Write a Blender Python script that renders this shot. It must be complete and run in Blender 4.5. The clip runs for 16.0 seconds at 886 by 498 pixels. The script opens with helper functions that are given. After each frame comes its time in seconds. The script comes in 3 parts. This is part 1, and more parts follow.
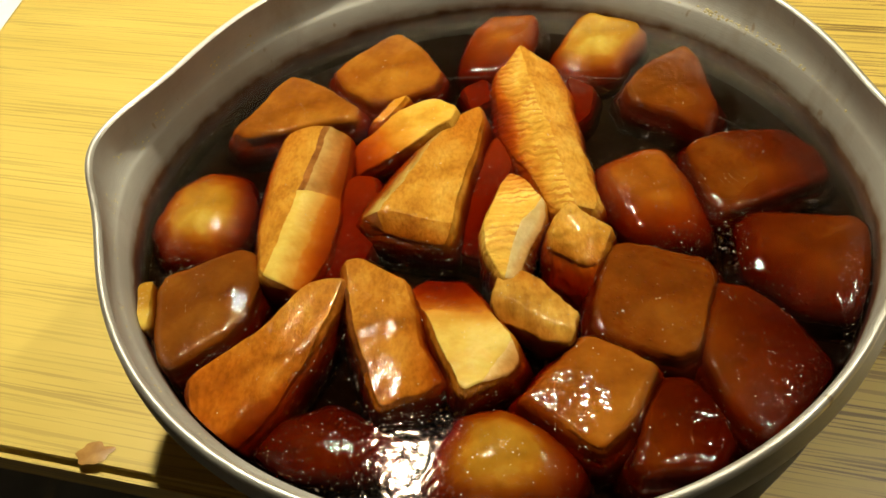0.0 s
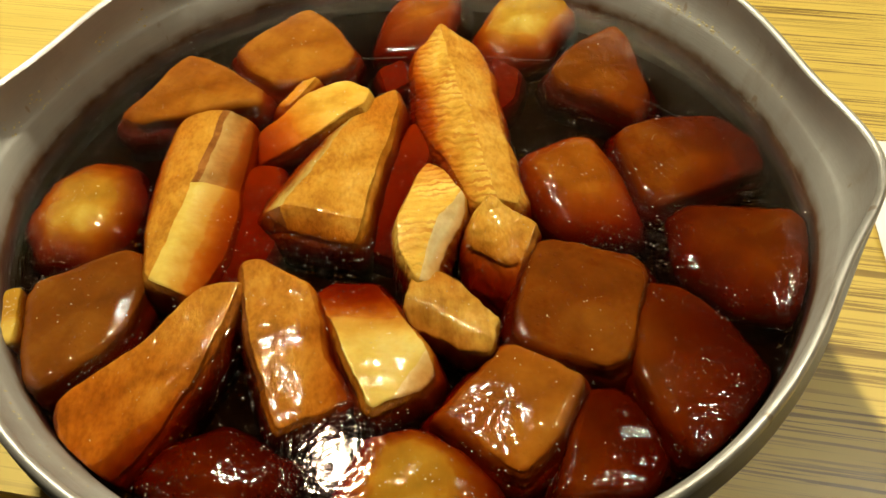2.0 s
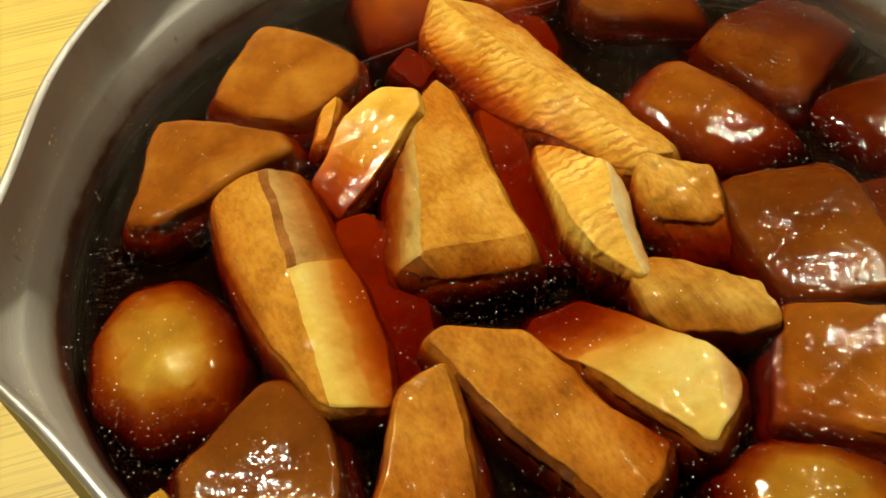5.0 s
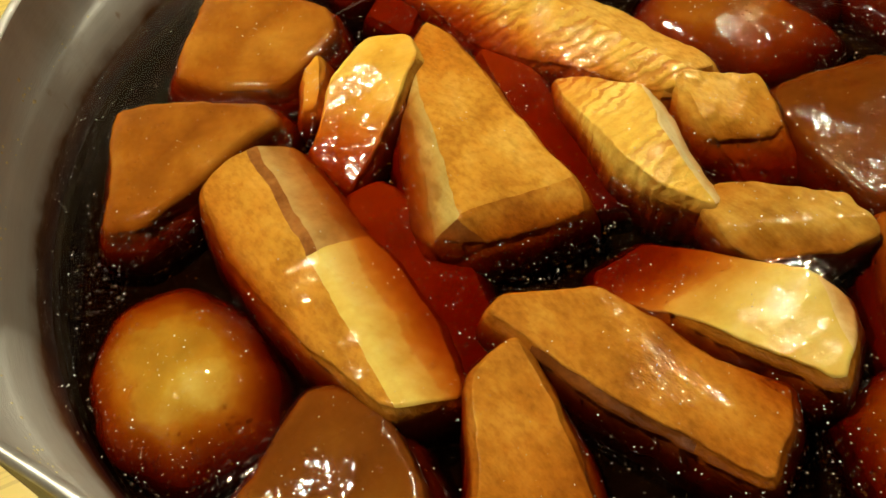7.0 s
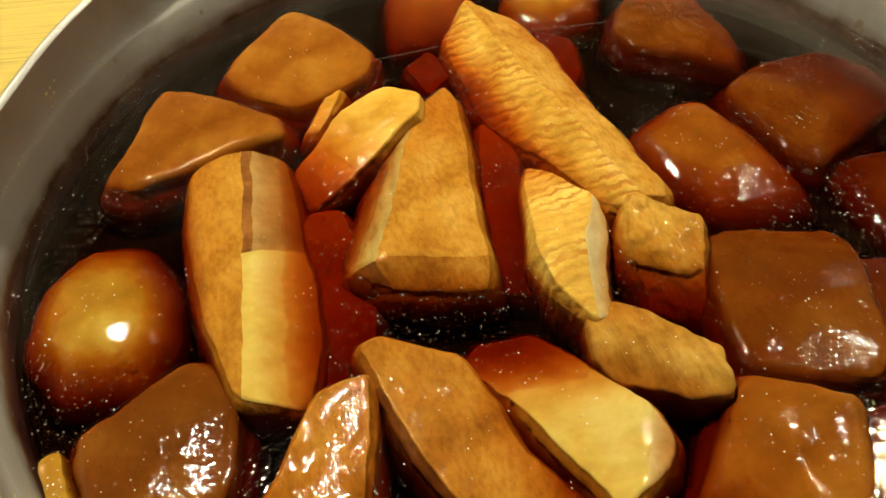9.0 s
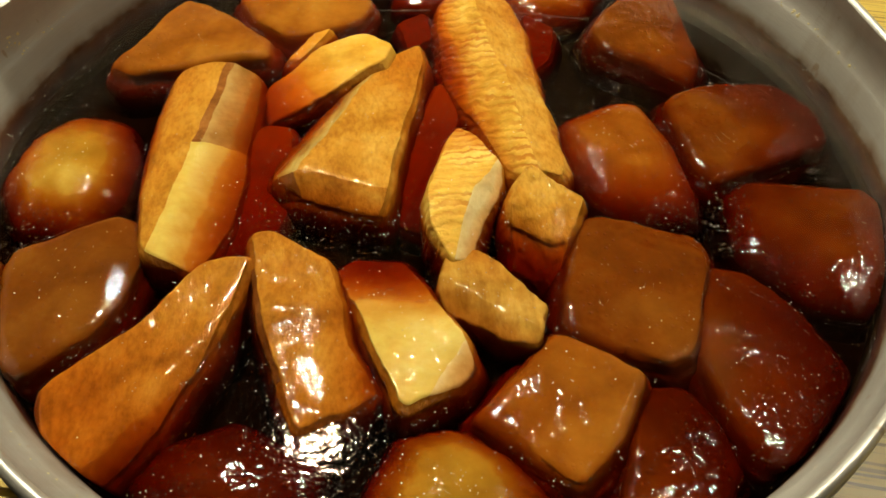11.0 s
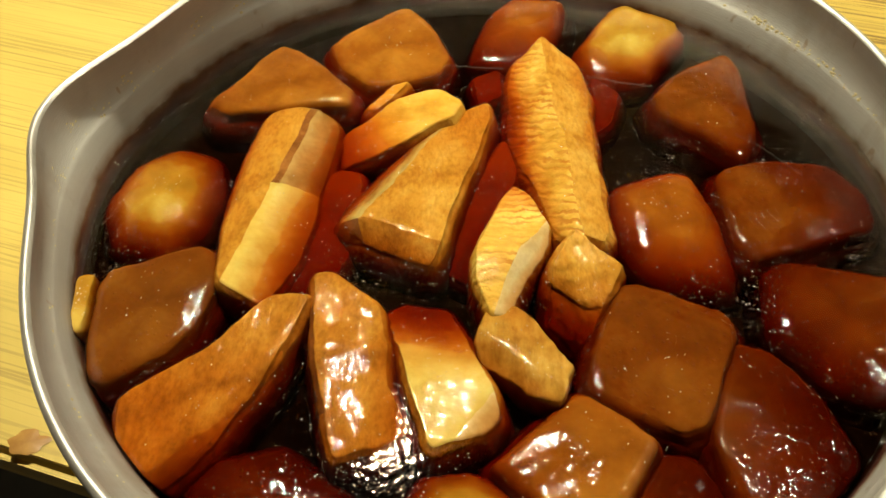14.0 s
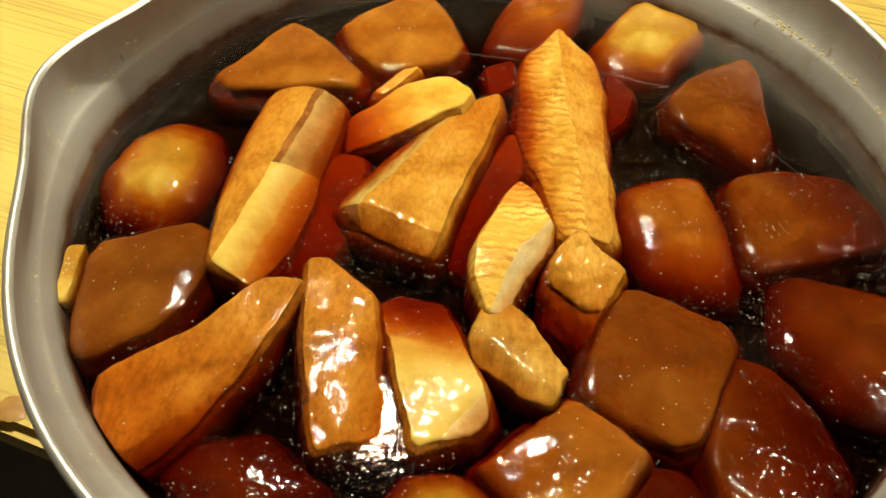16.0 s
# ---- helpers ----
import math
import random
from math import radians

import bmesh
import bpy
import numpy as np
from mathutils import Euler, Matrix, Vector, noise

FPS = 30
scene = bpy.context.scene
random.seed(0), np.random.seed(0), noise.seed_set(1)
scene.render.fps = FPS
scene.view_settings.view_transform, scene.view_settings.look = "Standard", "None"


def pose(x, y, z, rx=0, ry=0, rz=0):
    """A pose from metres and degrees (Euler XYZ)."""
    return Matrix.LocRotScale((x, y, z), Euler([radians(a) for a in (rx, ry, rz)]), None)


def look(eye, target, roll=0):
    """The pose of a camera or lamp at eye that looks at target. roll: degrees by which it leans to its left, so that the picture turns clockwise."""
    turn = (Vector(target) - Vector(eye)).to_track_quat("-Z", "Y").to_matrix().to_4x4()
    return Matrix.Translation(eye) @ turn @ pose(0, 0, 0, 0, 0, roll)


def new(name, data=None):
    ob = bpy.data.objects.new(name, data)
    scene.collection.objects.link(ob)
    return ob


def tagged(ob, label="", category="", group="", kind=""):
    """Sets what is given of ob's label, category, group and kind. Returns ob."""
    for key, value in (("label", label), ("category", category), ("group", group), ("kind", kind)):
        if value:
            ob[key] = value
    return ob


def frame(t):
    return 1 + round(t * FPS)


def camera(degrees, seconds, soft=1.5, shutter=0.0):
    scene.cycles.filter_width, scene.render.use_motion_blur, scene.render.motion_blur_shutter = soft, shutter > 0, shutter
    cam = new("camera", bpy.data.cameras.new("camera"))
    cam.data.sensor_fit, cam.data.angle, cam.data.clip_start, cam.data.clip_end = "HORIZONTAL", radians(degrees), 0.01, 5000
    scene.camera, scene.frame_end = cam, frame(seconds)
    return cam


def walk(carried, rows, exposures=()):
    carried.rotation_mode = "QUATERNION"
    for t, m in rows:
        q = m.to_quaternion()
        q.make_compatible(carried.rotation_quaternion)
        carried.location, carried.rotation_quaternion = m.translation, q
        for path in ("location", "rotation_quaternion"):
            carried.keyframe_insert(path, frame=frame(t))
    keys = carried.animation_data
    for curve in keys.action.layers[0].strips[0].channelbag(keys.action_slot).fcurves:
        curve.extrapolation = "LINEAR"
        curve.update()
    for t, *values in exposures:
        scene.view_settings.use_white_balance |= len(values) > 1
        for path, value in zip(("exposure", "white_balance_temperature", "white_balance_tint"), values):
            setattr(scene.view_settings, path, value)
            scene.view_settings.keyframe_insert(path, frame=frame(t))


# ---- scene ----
LAMP = 3850.0          # strength of the lamps' diffusers
EXPO = [(0.0, 0.05), (5.0, -0.05), (9.0, -0.08), (12.5, 0.06), (14.0, 0.12), (16.0, 0.22)]
cam = camera(55.4, 16.0, soft=1.6)
PATH = [
    (0, (-0.00141, -0.18229, 0.23014), (-0.01253, -0.04140, 0.08863), -5.83),
    (0.5, (0.00545, -0.17368, 0.22643), (-0.00526, -0.03230, 0.08537), -4.88),
    (1, (0.00851, -0.17121, 0.22237), (0.00424, -0.03200, 0.07884), -2.79),
    (1.5, (0.00940, -0.16809, 0.22025), (0.01056, -0.03089, 0.07473), -1.75),
    (2, (0.00420, -0.16535, 0.21865), (0.00785, -0.02805, 0.07327), -1.91),
    (2.5, (-0.00304, -0.16239, 0.21398), (0.01128, -0.02629, 0.06813), -0.86),
    (3, (-0.02630, -0.15368, 0.21170), (0.00429, -0.01930, 0.06676), -1.55),
    (3.5, (-0.04964, -0.15006, 0.21074), (-0.01425, -0.01841, 0.06440), -3.73),
    (4, (-0.06180, -0.14000, 0.21209), (-0.02326, -0.00657, 0.06818), -5.28),
    (4.2, (-0.06334, -0.13511, 0.21059), (-0.02286, -0.00318, 0.06583), -5.81),
    (6.3, (-0.07855, -0.09196, 0.18693), (-0.02027, 0.01694, 0.02963), -9.57),
    (6.5, (-0.08021, -0.09212, 0.18706), (-0.02296, 0.01773, 0.03004), -10.60),
    (7, (-0.07758, -0.09160, 0.18468), (-0.01981, 0.01730, 0.02719), -11.35),
    (7.5, (-0.07564, -0.09506, 0.18776), (-0.02072, 0.01852, 0.03258), -10.45),
    (8, (-0.07626, -0.09495, 0.18527), (-0.02574, 0.02194, 0.03105), -8.25),
    (8.5, (-0.07058, -0.10679, 0.18952), (-0.02900, 0.01824, 0.03906), -7.24),
    (9, (-0.04531, -0.11838, 0.19230), (-0.01202, 0.01285, 0.04508), -4.41),
    (9.5, (-0.03159, -0.13091, 0.19780), (-0.00705, 0.00372, 0.05195), -2.12),
    (10, (-0.02293, -0.13491, 0.19732), (-0.00693, -0.00284, 0.04798), -0.88),
    (10.2, (-0.01936, -0.13891, 0.19877), (-0.00439, -0.00673, 0.04943), -0.09),
    (12.3, (-0.00006, -0.15351, 0.21357), (-0.00599, -0.02223, 0.06281), -0.52),
    (12.5, (0.00024, -0.15451, 0.21794), (-0.00888, -0.02254, 0.06793), -1.20),
    (13, (-0.00253, -0.15347, 0.22060), (-0.01462, -0.01957, 0.07253), -1.40),
    (13.5, (-0.00297, -0.15156, 0.21925), (-0.01528, -0.01725, 0.07157), -0.88),
    (14, (0.00073, -0.15155, 0.22067), (-0.01084, -0.01813, 0.07212), -0.43),
    (14.5, (0.00137, -0.15200, 0.22168), (-0.00793, -0.01879, 0.07280), 0.84),
    (15, (-0.00414, -0.14921, 0.22048), (-0.01889, -0.01613, 0.07192), 0.28),
    (15.5, (0.00026, -0.14843, 0.21922), (-0.01255, -0.01713, 0.06890), 1.85),
    (16, (0.00207, -0.14701, 0.21767), (-0.01081, -0.01608, 0.06703), 2.67),
]
walk(cam, [(t, look(eye, target, roll)) for t, eye, target, roll in PATH], EXPO)

# ---------------------------------------------------------------- world, lamps
world = bpy.data.worlds.new("room_air")
scene.world = world
world.use_nodes = True
world.node_tree.nodes["Background"].inputs[0].default_value = (1.0, 0.82, 0.55, 1)
world.node_tree.nodes["Background"].inputs[1].default_value = 0.05

MM = 0.001
LEVEL = 0.0722         # broth level above the table top
PAN_X, PAN_Y = 0.0001, -0.0030     # the middle of the pan
LEFT_SPOUT, RIGHT_SPOUT = 177.6, -13.1


# ---------------------------------------------------------------- materials
def mat(name):
    m = bpy.data.materials.new(name)
    m.use_nodes = True
    nt = m.node_tree
    nt.nodes.clear()
    out = nt.nodes.new("ShaderNodeOutputMaterial")
    return m, nt, out


def node(nt, kind, links=None, **values):
    n = nt.nodes.new(kind)
    for key, v in values.items():
        if key in ("noise_dimensions", "operation", "blend_type", "data_type", "wave_type", "bands_direction", "feature", "vector_type", "wave_profile"):
            setattr(n, key, v)
        else:
            n.inputs[key.replace("_", " ")].default_value = v
    for key, src in (links or {}).items():
        nt.links.new(src, n.inputs[key])
    return n


def ramp(nt, src, stops):
    r = nt.nodes.new("ShaderNodeValToRGB")
    e = r.color_ramp.elements
    while len(e) < len(stops):
        e.new(0.5)
    for el, (p, c) in zip(e, stops):
        el.position = p
        el.color = (*c, 1) if len(c) == 3 else c
    nt.links.new(src, r.inputs[0])
    return r.outputs[0]


def coords(nt, scale=(1, 1, 1), turn=0.0, which="Object"):
    tc = nt.nodes.new("ShaderNodeTexCoord")
    mp = nt.nodes.new("ShaderNodeMapping")
    mp.inputs["Scale"].default_value = scale
    mp.inputs["Rotation"].default_value = (0, 0, radians(turn))
    nt.links.new(tc.outputs[which], mp.inputs[0])
    return mp.outputs[0]


def mixc(nt, fac, a, b, how="MIX"):
    m = nt.nodes.new("ShaderNodeMix")
    m.data_type, m.blend_type = "RGBA", how
    for sock, v in ((m.inputs[0], fac), (m.inputs[6], a), (m.inputs[7], b)):
        if hasattr(v, "is_linked"):
            nt.links.new(v, sock)
        elif isinstance(v, tuple):
            sock.default_value = (*v, 1)
        else:
            sock.default_value = v
    return m.outputs[2]


def fnoise(nt, vec, scale, detail=4.0, rough=0.55):
    n = node(nt, "ShaderNodeTexNoise", {"Vector": vec}, Scale=scale, Detail=detail, Roughness=rough)
    return n.outputs["Fac"]


def bumped(nt, height, strength, distance, under=None):
    b = node(nt, "ShaderNodeBump", {"Height": height}, Strength=strength, Distance=distance)
    if under is not None:
        nt.links.new(under, b.inputs["Normal"])
    return b.outputs[0]


def surface(nt, out, colour, rough, normal=None, metal=0.0, coat=0.0, coat_rough=0.1, sss=0.0, sss_radius=(1, 0.4, 0.15), sss_scale=0.004, coat_normal=None):
    p = nt.nodes.new("ShaderNodeBsdfPrincipled")
    for key, v in (("Base Color", colour), ("Roughness", rough), ("Metallic", metal), ("Normal", normal), ("Coat Weight", coat), ("Coat Roughness", coat_rough), ("Coat Normal", coat_normal)):
        if v is None:
            continue
        if hasattr(v, "is_linked"):
            nt.links.new(v, p.inputs[key])
        elif isinstance(v, tuple):
            p.inputs[key].default_value = (*v, 1)
        else:
            p.inputs[key].default_value = v
    if sss:
        p.inputs["Subsurface Weight"].default_value = sss
        p.inputs["Subsurface Radius"].default_value = sss_radius
        p.inputs["Subsurface Scale"].default_value = sss_scale
    nt.links.new(p.outputs[0], out.inputs[0])
    return p


def broth_tint(nt, v, tint_rise):
    """Light lost in the dark liquid, painted into a surface's colour: redder and darker with depth; none well above the
    level.
    """
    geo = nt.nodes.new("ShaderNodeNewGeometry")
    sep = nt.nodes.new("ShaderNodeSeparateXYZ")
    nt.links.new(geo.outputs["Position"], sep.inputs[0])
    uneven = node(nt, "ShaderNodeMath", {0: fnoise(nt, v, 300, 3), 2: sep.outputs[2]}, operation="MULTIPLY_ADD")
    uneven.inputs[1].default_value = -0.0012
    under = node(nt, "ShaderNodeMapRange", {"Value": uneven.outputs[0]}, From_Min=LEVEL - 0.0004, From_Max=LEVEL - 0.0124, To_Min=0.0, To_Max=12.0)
    # a weaker tint above the level: broth soaked up, and dimmer sides painted in
    over_level = node(nt, "ShaderNodeMapRange", {"Value": uneven.outputs[0]}, From_Min=LEVEL + tint_rise - 0.0006, From_Max=LEVEL - 0.0006, To_Min=0.0, To_Max=tint_rise * 350)
    deep = node(nt, "ShaderNodeMath", {0: under.outputs[0], 1: over_level.outputs[0]}, operation="ADD")
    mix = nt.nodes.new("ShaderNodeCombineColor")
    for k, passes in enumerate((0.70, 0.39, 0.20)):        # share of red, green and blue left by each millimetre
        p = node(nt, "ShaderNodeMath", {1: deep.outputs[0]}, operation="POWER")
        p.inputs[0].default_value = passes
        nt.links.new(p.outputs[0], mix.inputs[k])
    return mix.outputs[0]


def wet_food(name, stops, grain=(1, 1, 1), grain_scale=300, grain_turn=0, streak=0.35, blotch=60, rough=0.5, coat=0.6, relief=0.5, sparkle=0.6, vary=0.12, flakes=0.0, fine=650, cracks=0.0, beads=0.3, tint_rise=0.0024):
    """Simmered food: blotches and fibres in its colour, the broth's loss of light painted in by depth, a wet film over
    a pitted surface.
    """
    m, nt, out = mat(name)
    v = coords(nt)
    g = coords(nt, grain, grain_turn)
    info = nt.nodes.new("ShaderNodeObjectInfo")
    big = fnoise(nt, v, blotch, 4, 0.6)
    fibre = fnoise(nt, g, grain_scale, 4, 0.6)
    add = node(nt, "ShaderNodeMath", {0: info.outputs["Random"], 2: big}, operation="MULTIPLY_ADD")
    add.inputs[1].default_value = vary
    mid = node(nt, "ShaderNodeMath", {0: fnoise(nt, v, blotch * 3.2, 5, 0.7), 2: add.outputs[0]}, operation="MULTIPLY_ADD")
    mid.inputs[1].default_value = 0.34
    off = node(nt, "ShaderNodeMath", {0: mid.outputs[0]}, operation="SUBTRACT")
    off.inputs[1].default_value = 0.17 + vary * 0.5
    base = ramp(nt, off.outputs[0], stops)
    dark = ramp(nt, fibre, [(0.34, (0.42, 0.30, 0.18)), (0.58, (1, 1, 1))])
    col = mixc(nt, streak, base, dark, "MULTIPLY")
    if cracks:
        mott = fnoise(nt, coords(nt, (1, 0.5, 0.8), grain_turn), 240, 5, 0.75)
        col = mixc(nt, ramp(nt, mott, [(0.30, (cracks,) * 3), (0.60, (0,) * 3)]), col, (0.20, 0.060, 0.006))
    n0 = None
    if flakes:
        w = node(nt, "ShaderNodeTexWave", {"Vector": coords(nt, (1, 1, 1), grain_turn)}, Scale=125.0, Distortion=6.0, Detail=4.0, Detail_Scale=2.2)
        patch = ramp(nt, fnoise(nt, v, 70, 2), [(0.42, (0,) * 3), (0.58, (1,) * 3)])
        f = node(nt, "ShaderNodeMath", {0: ramp(nt, w.outputs["Fac"], [(0.15, (1,) * 3), (0.5, (0,) * 3)]), 1: patch}, operation="MULTIPLY")
        f2 = node(nt, "ShaderNodeMath", {0: f.outputs[0]}, operation="MULTIPLY")
        f2.inputs[1].default_value = flakes
        col = mixc(nt, f2.outputs[0], col, (0.34, 0.11, 0.012))
        n0 = bumped(nt, w.outputs["Fac"], 0.35, 0.0005)
    col = mixc(nt, 1.0, col, broth_tint(nt, v, tint_rise), "MULTIPLY")
    n1 = bumped(nt, fibre, relief, 0.0005, n0)
    n2 = bumped(nt, fnoise(nt, v, fine * 1.2, 1.0, 0.5), sparkle * 0.9, 0.00026, n0 if n0 else None)
    drops = node(nt, "ShaderNodeTexVoronoi", {"Vector": v}, Scale=fine * 0.8)
    dot = ramp(nt, drops.outputs["Distance"], [(0.0, (1,) * 3), (0.28, (0,) * 3)])
    pick = nt.nodes.new("ShaderNodeSeparateColor")
    nt.links.new(drops.outputs["Color"], pick.inputs[0])
    bead = node(nt, "ShaderNodeMath", {0: dot, 1: ramp(nt, pick.outputs[0], [(beads, (1,) * 3), (beads + 0.02, (0,) * 3)])}, operation="MULTIPLY")
    n2 = bumped(nt, bead.outputs[0], 1.0, 0.0005, n2)
    p = surface(nt, out, col, rough, n1, coat=coat, coat_rough=0.05, coat_normal=n2, sss=0.2, sss_scale=0.002)
    p.inputs["Specular IOR Level"].default_value = 0.0
    return m


M_DAIKON = wet_food("broth_soaked_radish", [(0.28, (0.0853, 0.0213, 0.0028)), (0.5, (0.1255, 0.0361, 0.0038)), (0.75, (0.1906, 0.0684, 0.0080))], (1, 1, 1), 160, 0, 0.10, 40, 0.5, 0.4, 0.12, 0.5, 0.10, fine=820, beads=0.45, tint_rise=0.0014)
M_DAIKON_AMBER = wet_food("amber_radish", [(0.28, (0.1486, 0.0396, 0.0034)), (0.5, (0.2225, 0.0706, 0.0058)), (0.75, (0.3216, 0.1325, 0.0137))], (1, 1, 1), 160, 0, 0.10, 40, 0.5, 0.4, 0.12, 0.5, 0.10, fine=820, beads=0.45, tint_rise=0.0014)
M_DAIKON_PALE = wet_food("pale_radish", [(0.28, (0.2313, 0.1102, 0.0090)), (0.5, (0.3276, 0.1765, 0.0164)), (0.75, (0.4818, 0.3669, 0.0727))], (1, 1, 1), 160, 0, 0.10, 35, 0.5, 0.4, 0.12, 0.5, 0.10, fine=820, beads=0.45, tint_rise=0.0014)
M_FLESH = wet_food("fish_flesh", [(0.28, (0.2008, 0.0618, 0.0063)), (0.5, (0.3594, 0.1417, 0.0140)), (0.72, (0.4968, 0.2464, 0.0340))], (1.0, 0.5, 0.8), 950, 25, 0.38, 75, 0.5, 0.26, 0.5, 0.3, cracks=0.06, fine=1150, beads=0.4)
M_FLESH_GOLD = wet_food("golden_fish_flesh", [(0.28, (0.2995, 0.1197, 0.0110)), (0.5, (0.4355, 0.1994, 0.0217)), (0.72, (0.5262, 0.2994, 0.0489))], (1.0, 0.5, 0.8), 950, 65, 0.38, 75, 0.5, 0.32, 0.5, 0.3, cracks=0.06, fine=1050, beads=0.4)
M_FLAKE = wet_food("flaky_fish_flesh", [(0.28, (0.4216, 0.1954, 0.0190)), (0.5, (0.5622, 0.3105, 0.0403)), (0.72, (0.6625, 0.4367, 0.0940))], (0.3, 1.0, 1), 420, -62, 0.30, 90, 0.5, 0.5, 0.4, 0.5, flakes=0.75, cracks=0.06, fine=1000, beads=0.4)
M_FLAKE_ACROSS = wet_food("cross_flaked_fish_flesh", [(0.28, (0.4618, 0.2298, 0.0272)), (0.5, (0.6022, 0.3563, 0.0538)), (0.72, (0.7026, 0.5056, 0.1210))], (0.3, 1.0, 1), 420, 80, 0.30, 90, 0.5, 0.5, 0.4, 0.5, flakes=0.75, cracks=0.06, fine=1000, beads=0.4)
M_SUNK = wet_food("smooth_sunken_flesh", [(0.28, (0.34, 0.15, 0.03)), (0.5, (0.44, 0.20, 0.04)), (0.72, (0.52, 0.28, 0.06))], (1, 1, 1), 300, 0, 0.15, 60, 0.6, 0.0, 0.12, 0.0)
M_SKIN_GOLD = wet_food("golden_belly_skin", [(0.28, (0.44, 0.205, 0.018)), (0.5, (0.56, 0.300, 0.034)), (0.72, (0.63, 0.390, 0.070))], (0.4, 1, 1), 420, 30, 0.18, 90, 0.45, 0.45, 0.3, 0.5, fine=850, beads=0.45)
M_SCRAP = wet_food("torn_fish_flesh", [(0.28, (0.27, 0.125, 0.014)), (0.5, (0.40, 0.210, 0.030)), (0.72, (0.50, 0.300, 0.060))], (1.0, 0.22, 1), 420, -45, 0.55, 120, 0.5, 0.5, 0.5, 0.4, cracks=0.35, fine=900, beads=0.4)
M_SKIN_PALE = wet_food("pale_fish_skin", [(0.28, (0.432, 0.2534, 0.0356)), (0.5, (0.5064, 0.3504, 0.0714)), (0.72, (0.5586, 0.4323, 0.1356))], (0.4, 1, 1), 300, 10, 0.14, 70, 0.45, 0.5, 0.25, 0.4, fine=950)
M_SKIN_GREY = wet_food("grey_fish_skin", [(0.28, (0.2331, 0.1155, 0.0263)), (0.5, (0.3552, 0.1995, 0.0581)), (0.72, (0.4440, 0.2730, 0.0881))], (0.4, 1, 1), 300, 10, 0.25, 70, 0.45, 0.6, 0.25, 0.5)
M_BLOOD = wet_food("dark_bloodline", [(0.28, (0.1184, 0.0370, 0.0070)), (0.5, (0.1894, 0.0677, 0.0142)), (0.72, (0.2842, 0.1109, 0.0237))], (1, 1, 1), 400, 0, 0.3, 150, 0.5, 0.5, 0.3, 0.5)
M_SKIN_STRIP = wet_food("silvery_skin_strip", [(0.28, (0.27, 0.165, 0.034)), (0.5, (0.37, 0.245, 0.062)), (0.72, (0.47, 0.345, 0.115))], (1.0, 0.16, 1), 420, -30, 0.45, 70, 0.45, 0.5, 0.35, 0.3, fine=700)
M_CUT = wet_food("white_cut_flesh", [(0.28, (0.4620, 0.2926, 0.0924)), (0.5, (0.5544, 0.3875, 0.1540)), (0.72, (0.6216, 0.4744, 0.2218))], (1, 1, 1), 500, 0, 0.12, 80, 0.5, 0.25, 0.4, 0.3)


def aluminium(name="worn_aluminium", lift=1.0, metal=0.45, matt=1.0):
    m, nt, out = mat(name)
    v = coords(nt)
    flat = coords(nt, (1, 1, 14))
    brush = fnoise(nt, flat, 160, 4, 0.7)
    blot = fnoise(nt, v, 28, 4)
    col = ramp(nt, blot, [(0.3, (0.300 * lift, 0.283 * lift, 0.242 * lift)), (0.7, (0.400 * lift, 0.380 * lift, 0.328 * lift))])
    # faint brown tarnish in broad patches
    tarnish = ramp(nt, fnoise(nt, coords(nt, (1, 1, 0.5)), 42, 5, 0.65), [(0.52, (0,) * 3), (0.68, (0.45,) * 3)])
    col = mixc(nt, tarnish, col, (0.22, 0.17, 0.11))
    geo = nt.nodes.new("ShaderNodeNewGeometry")
    sep = nt.nodes.new("ShaderNodeSeparateXYZ")
    nt.links.new(geo.outputs["Position"], sep.inputs[0])
    # dried broth just above the level, and splashes higher up
    line = node(nt, "ShaderNodeMapRange", {"Value": sep.outputs[2]}, From_Min=LEVEL + 0.0002, From_Max=LEVEL + 0.0030, To_Min=1.0, To_Max=0.0)
    tide = node(nt, "ShaderNodeMath", {0: line.outputs[0], 1: ramp(nt, fnoise(nt, v, 120, 4), [(0.3, (0.25,) * 3), (0.65, (1,) * 3)])}, operation="MULTIPLY")
    col = mixc(nt, tide.outputs[0], col, (0.13, 0.055, 0.012))
    spots = ramp(nt, fnoise(nt, coords(nt, (1, 1, 0.6)), 210, 2), [(0.69, (0,) * 3), (0.75, (0.55,) * 3)])
    col = mixc(nt, spots, col, (0.20, 0.11, 0.035))
    # below the level, light lost in the broth is painted into the wall's colour
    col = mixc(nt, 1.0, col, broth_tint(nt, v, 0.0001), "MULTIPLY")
    rough = ramp(nt, brush, [(0.3, (0.48 * matt,) * 3), (0.7, (0.66 * matt,) * 3)])
    n = bumped(nt, brush, 0.18, 0.0006)
    surface(nt, out, col, rough, n, metal=metal)
    return m


M_ALU = aluminium()
M_RIM = aluminium("polished_aluminium_rim", 1.5, 0.75, 0.65)


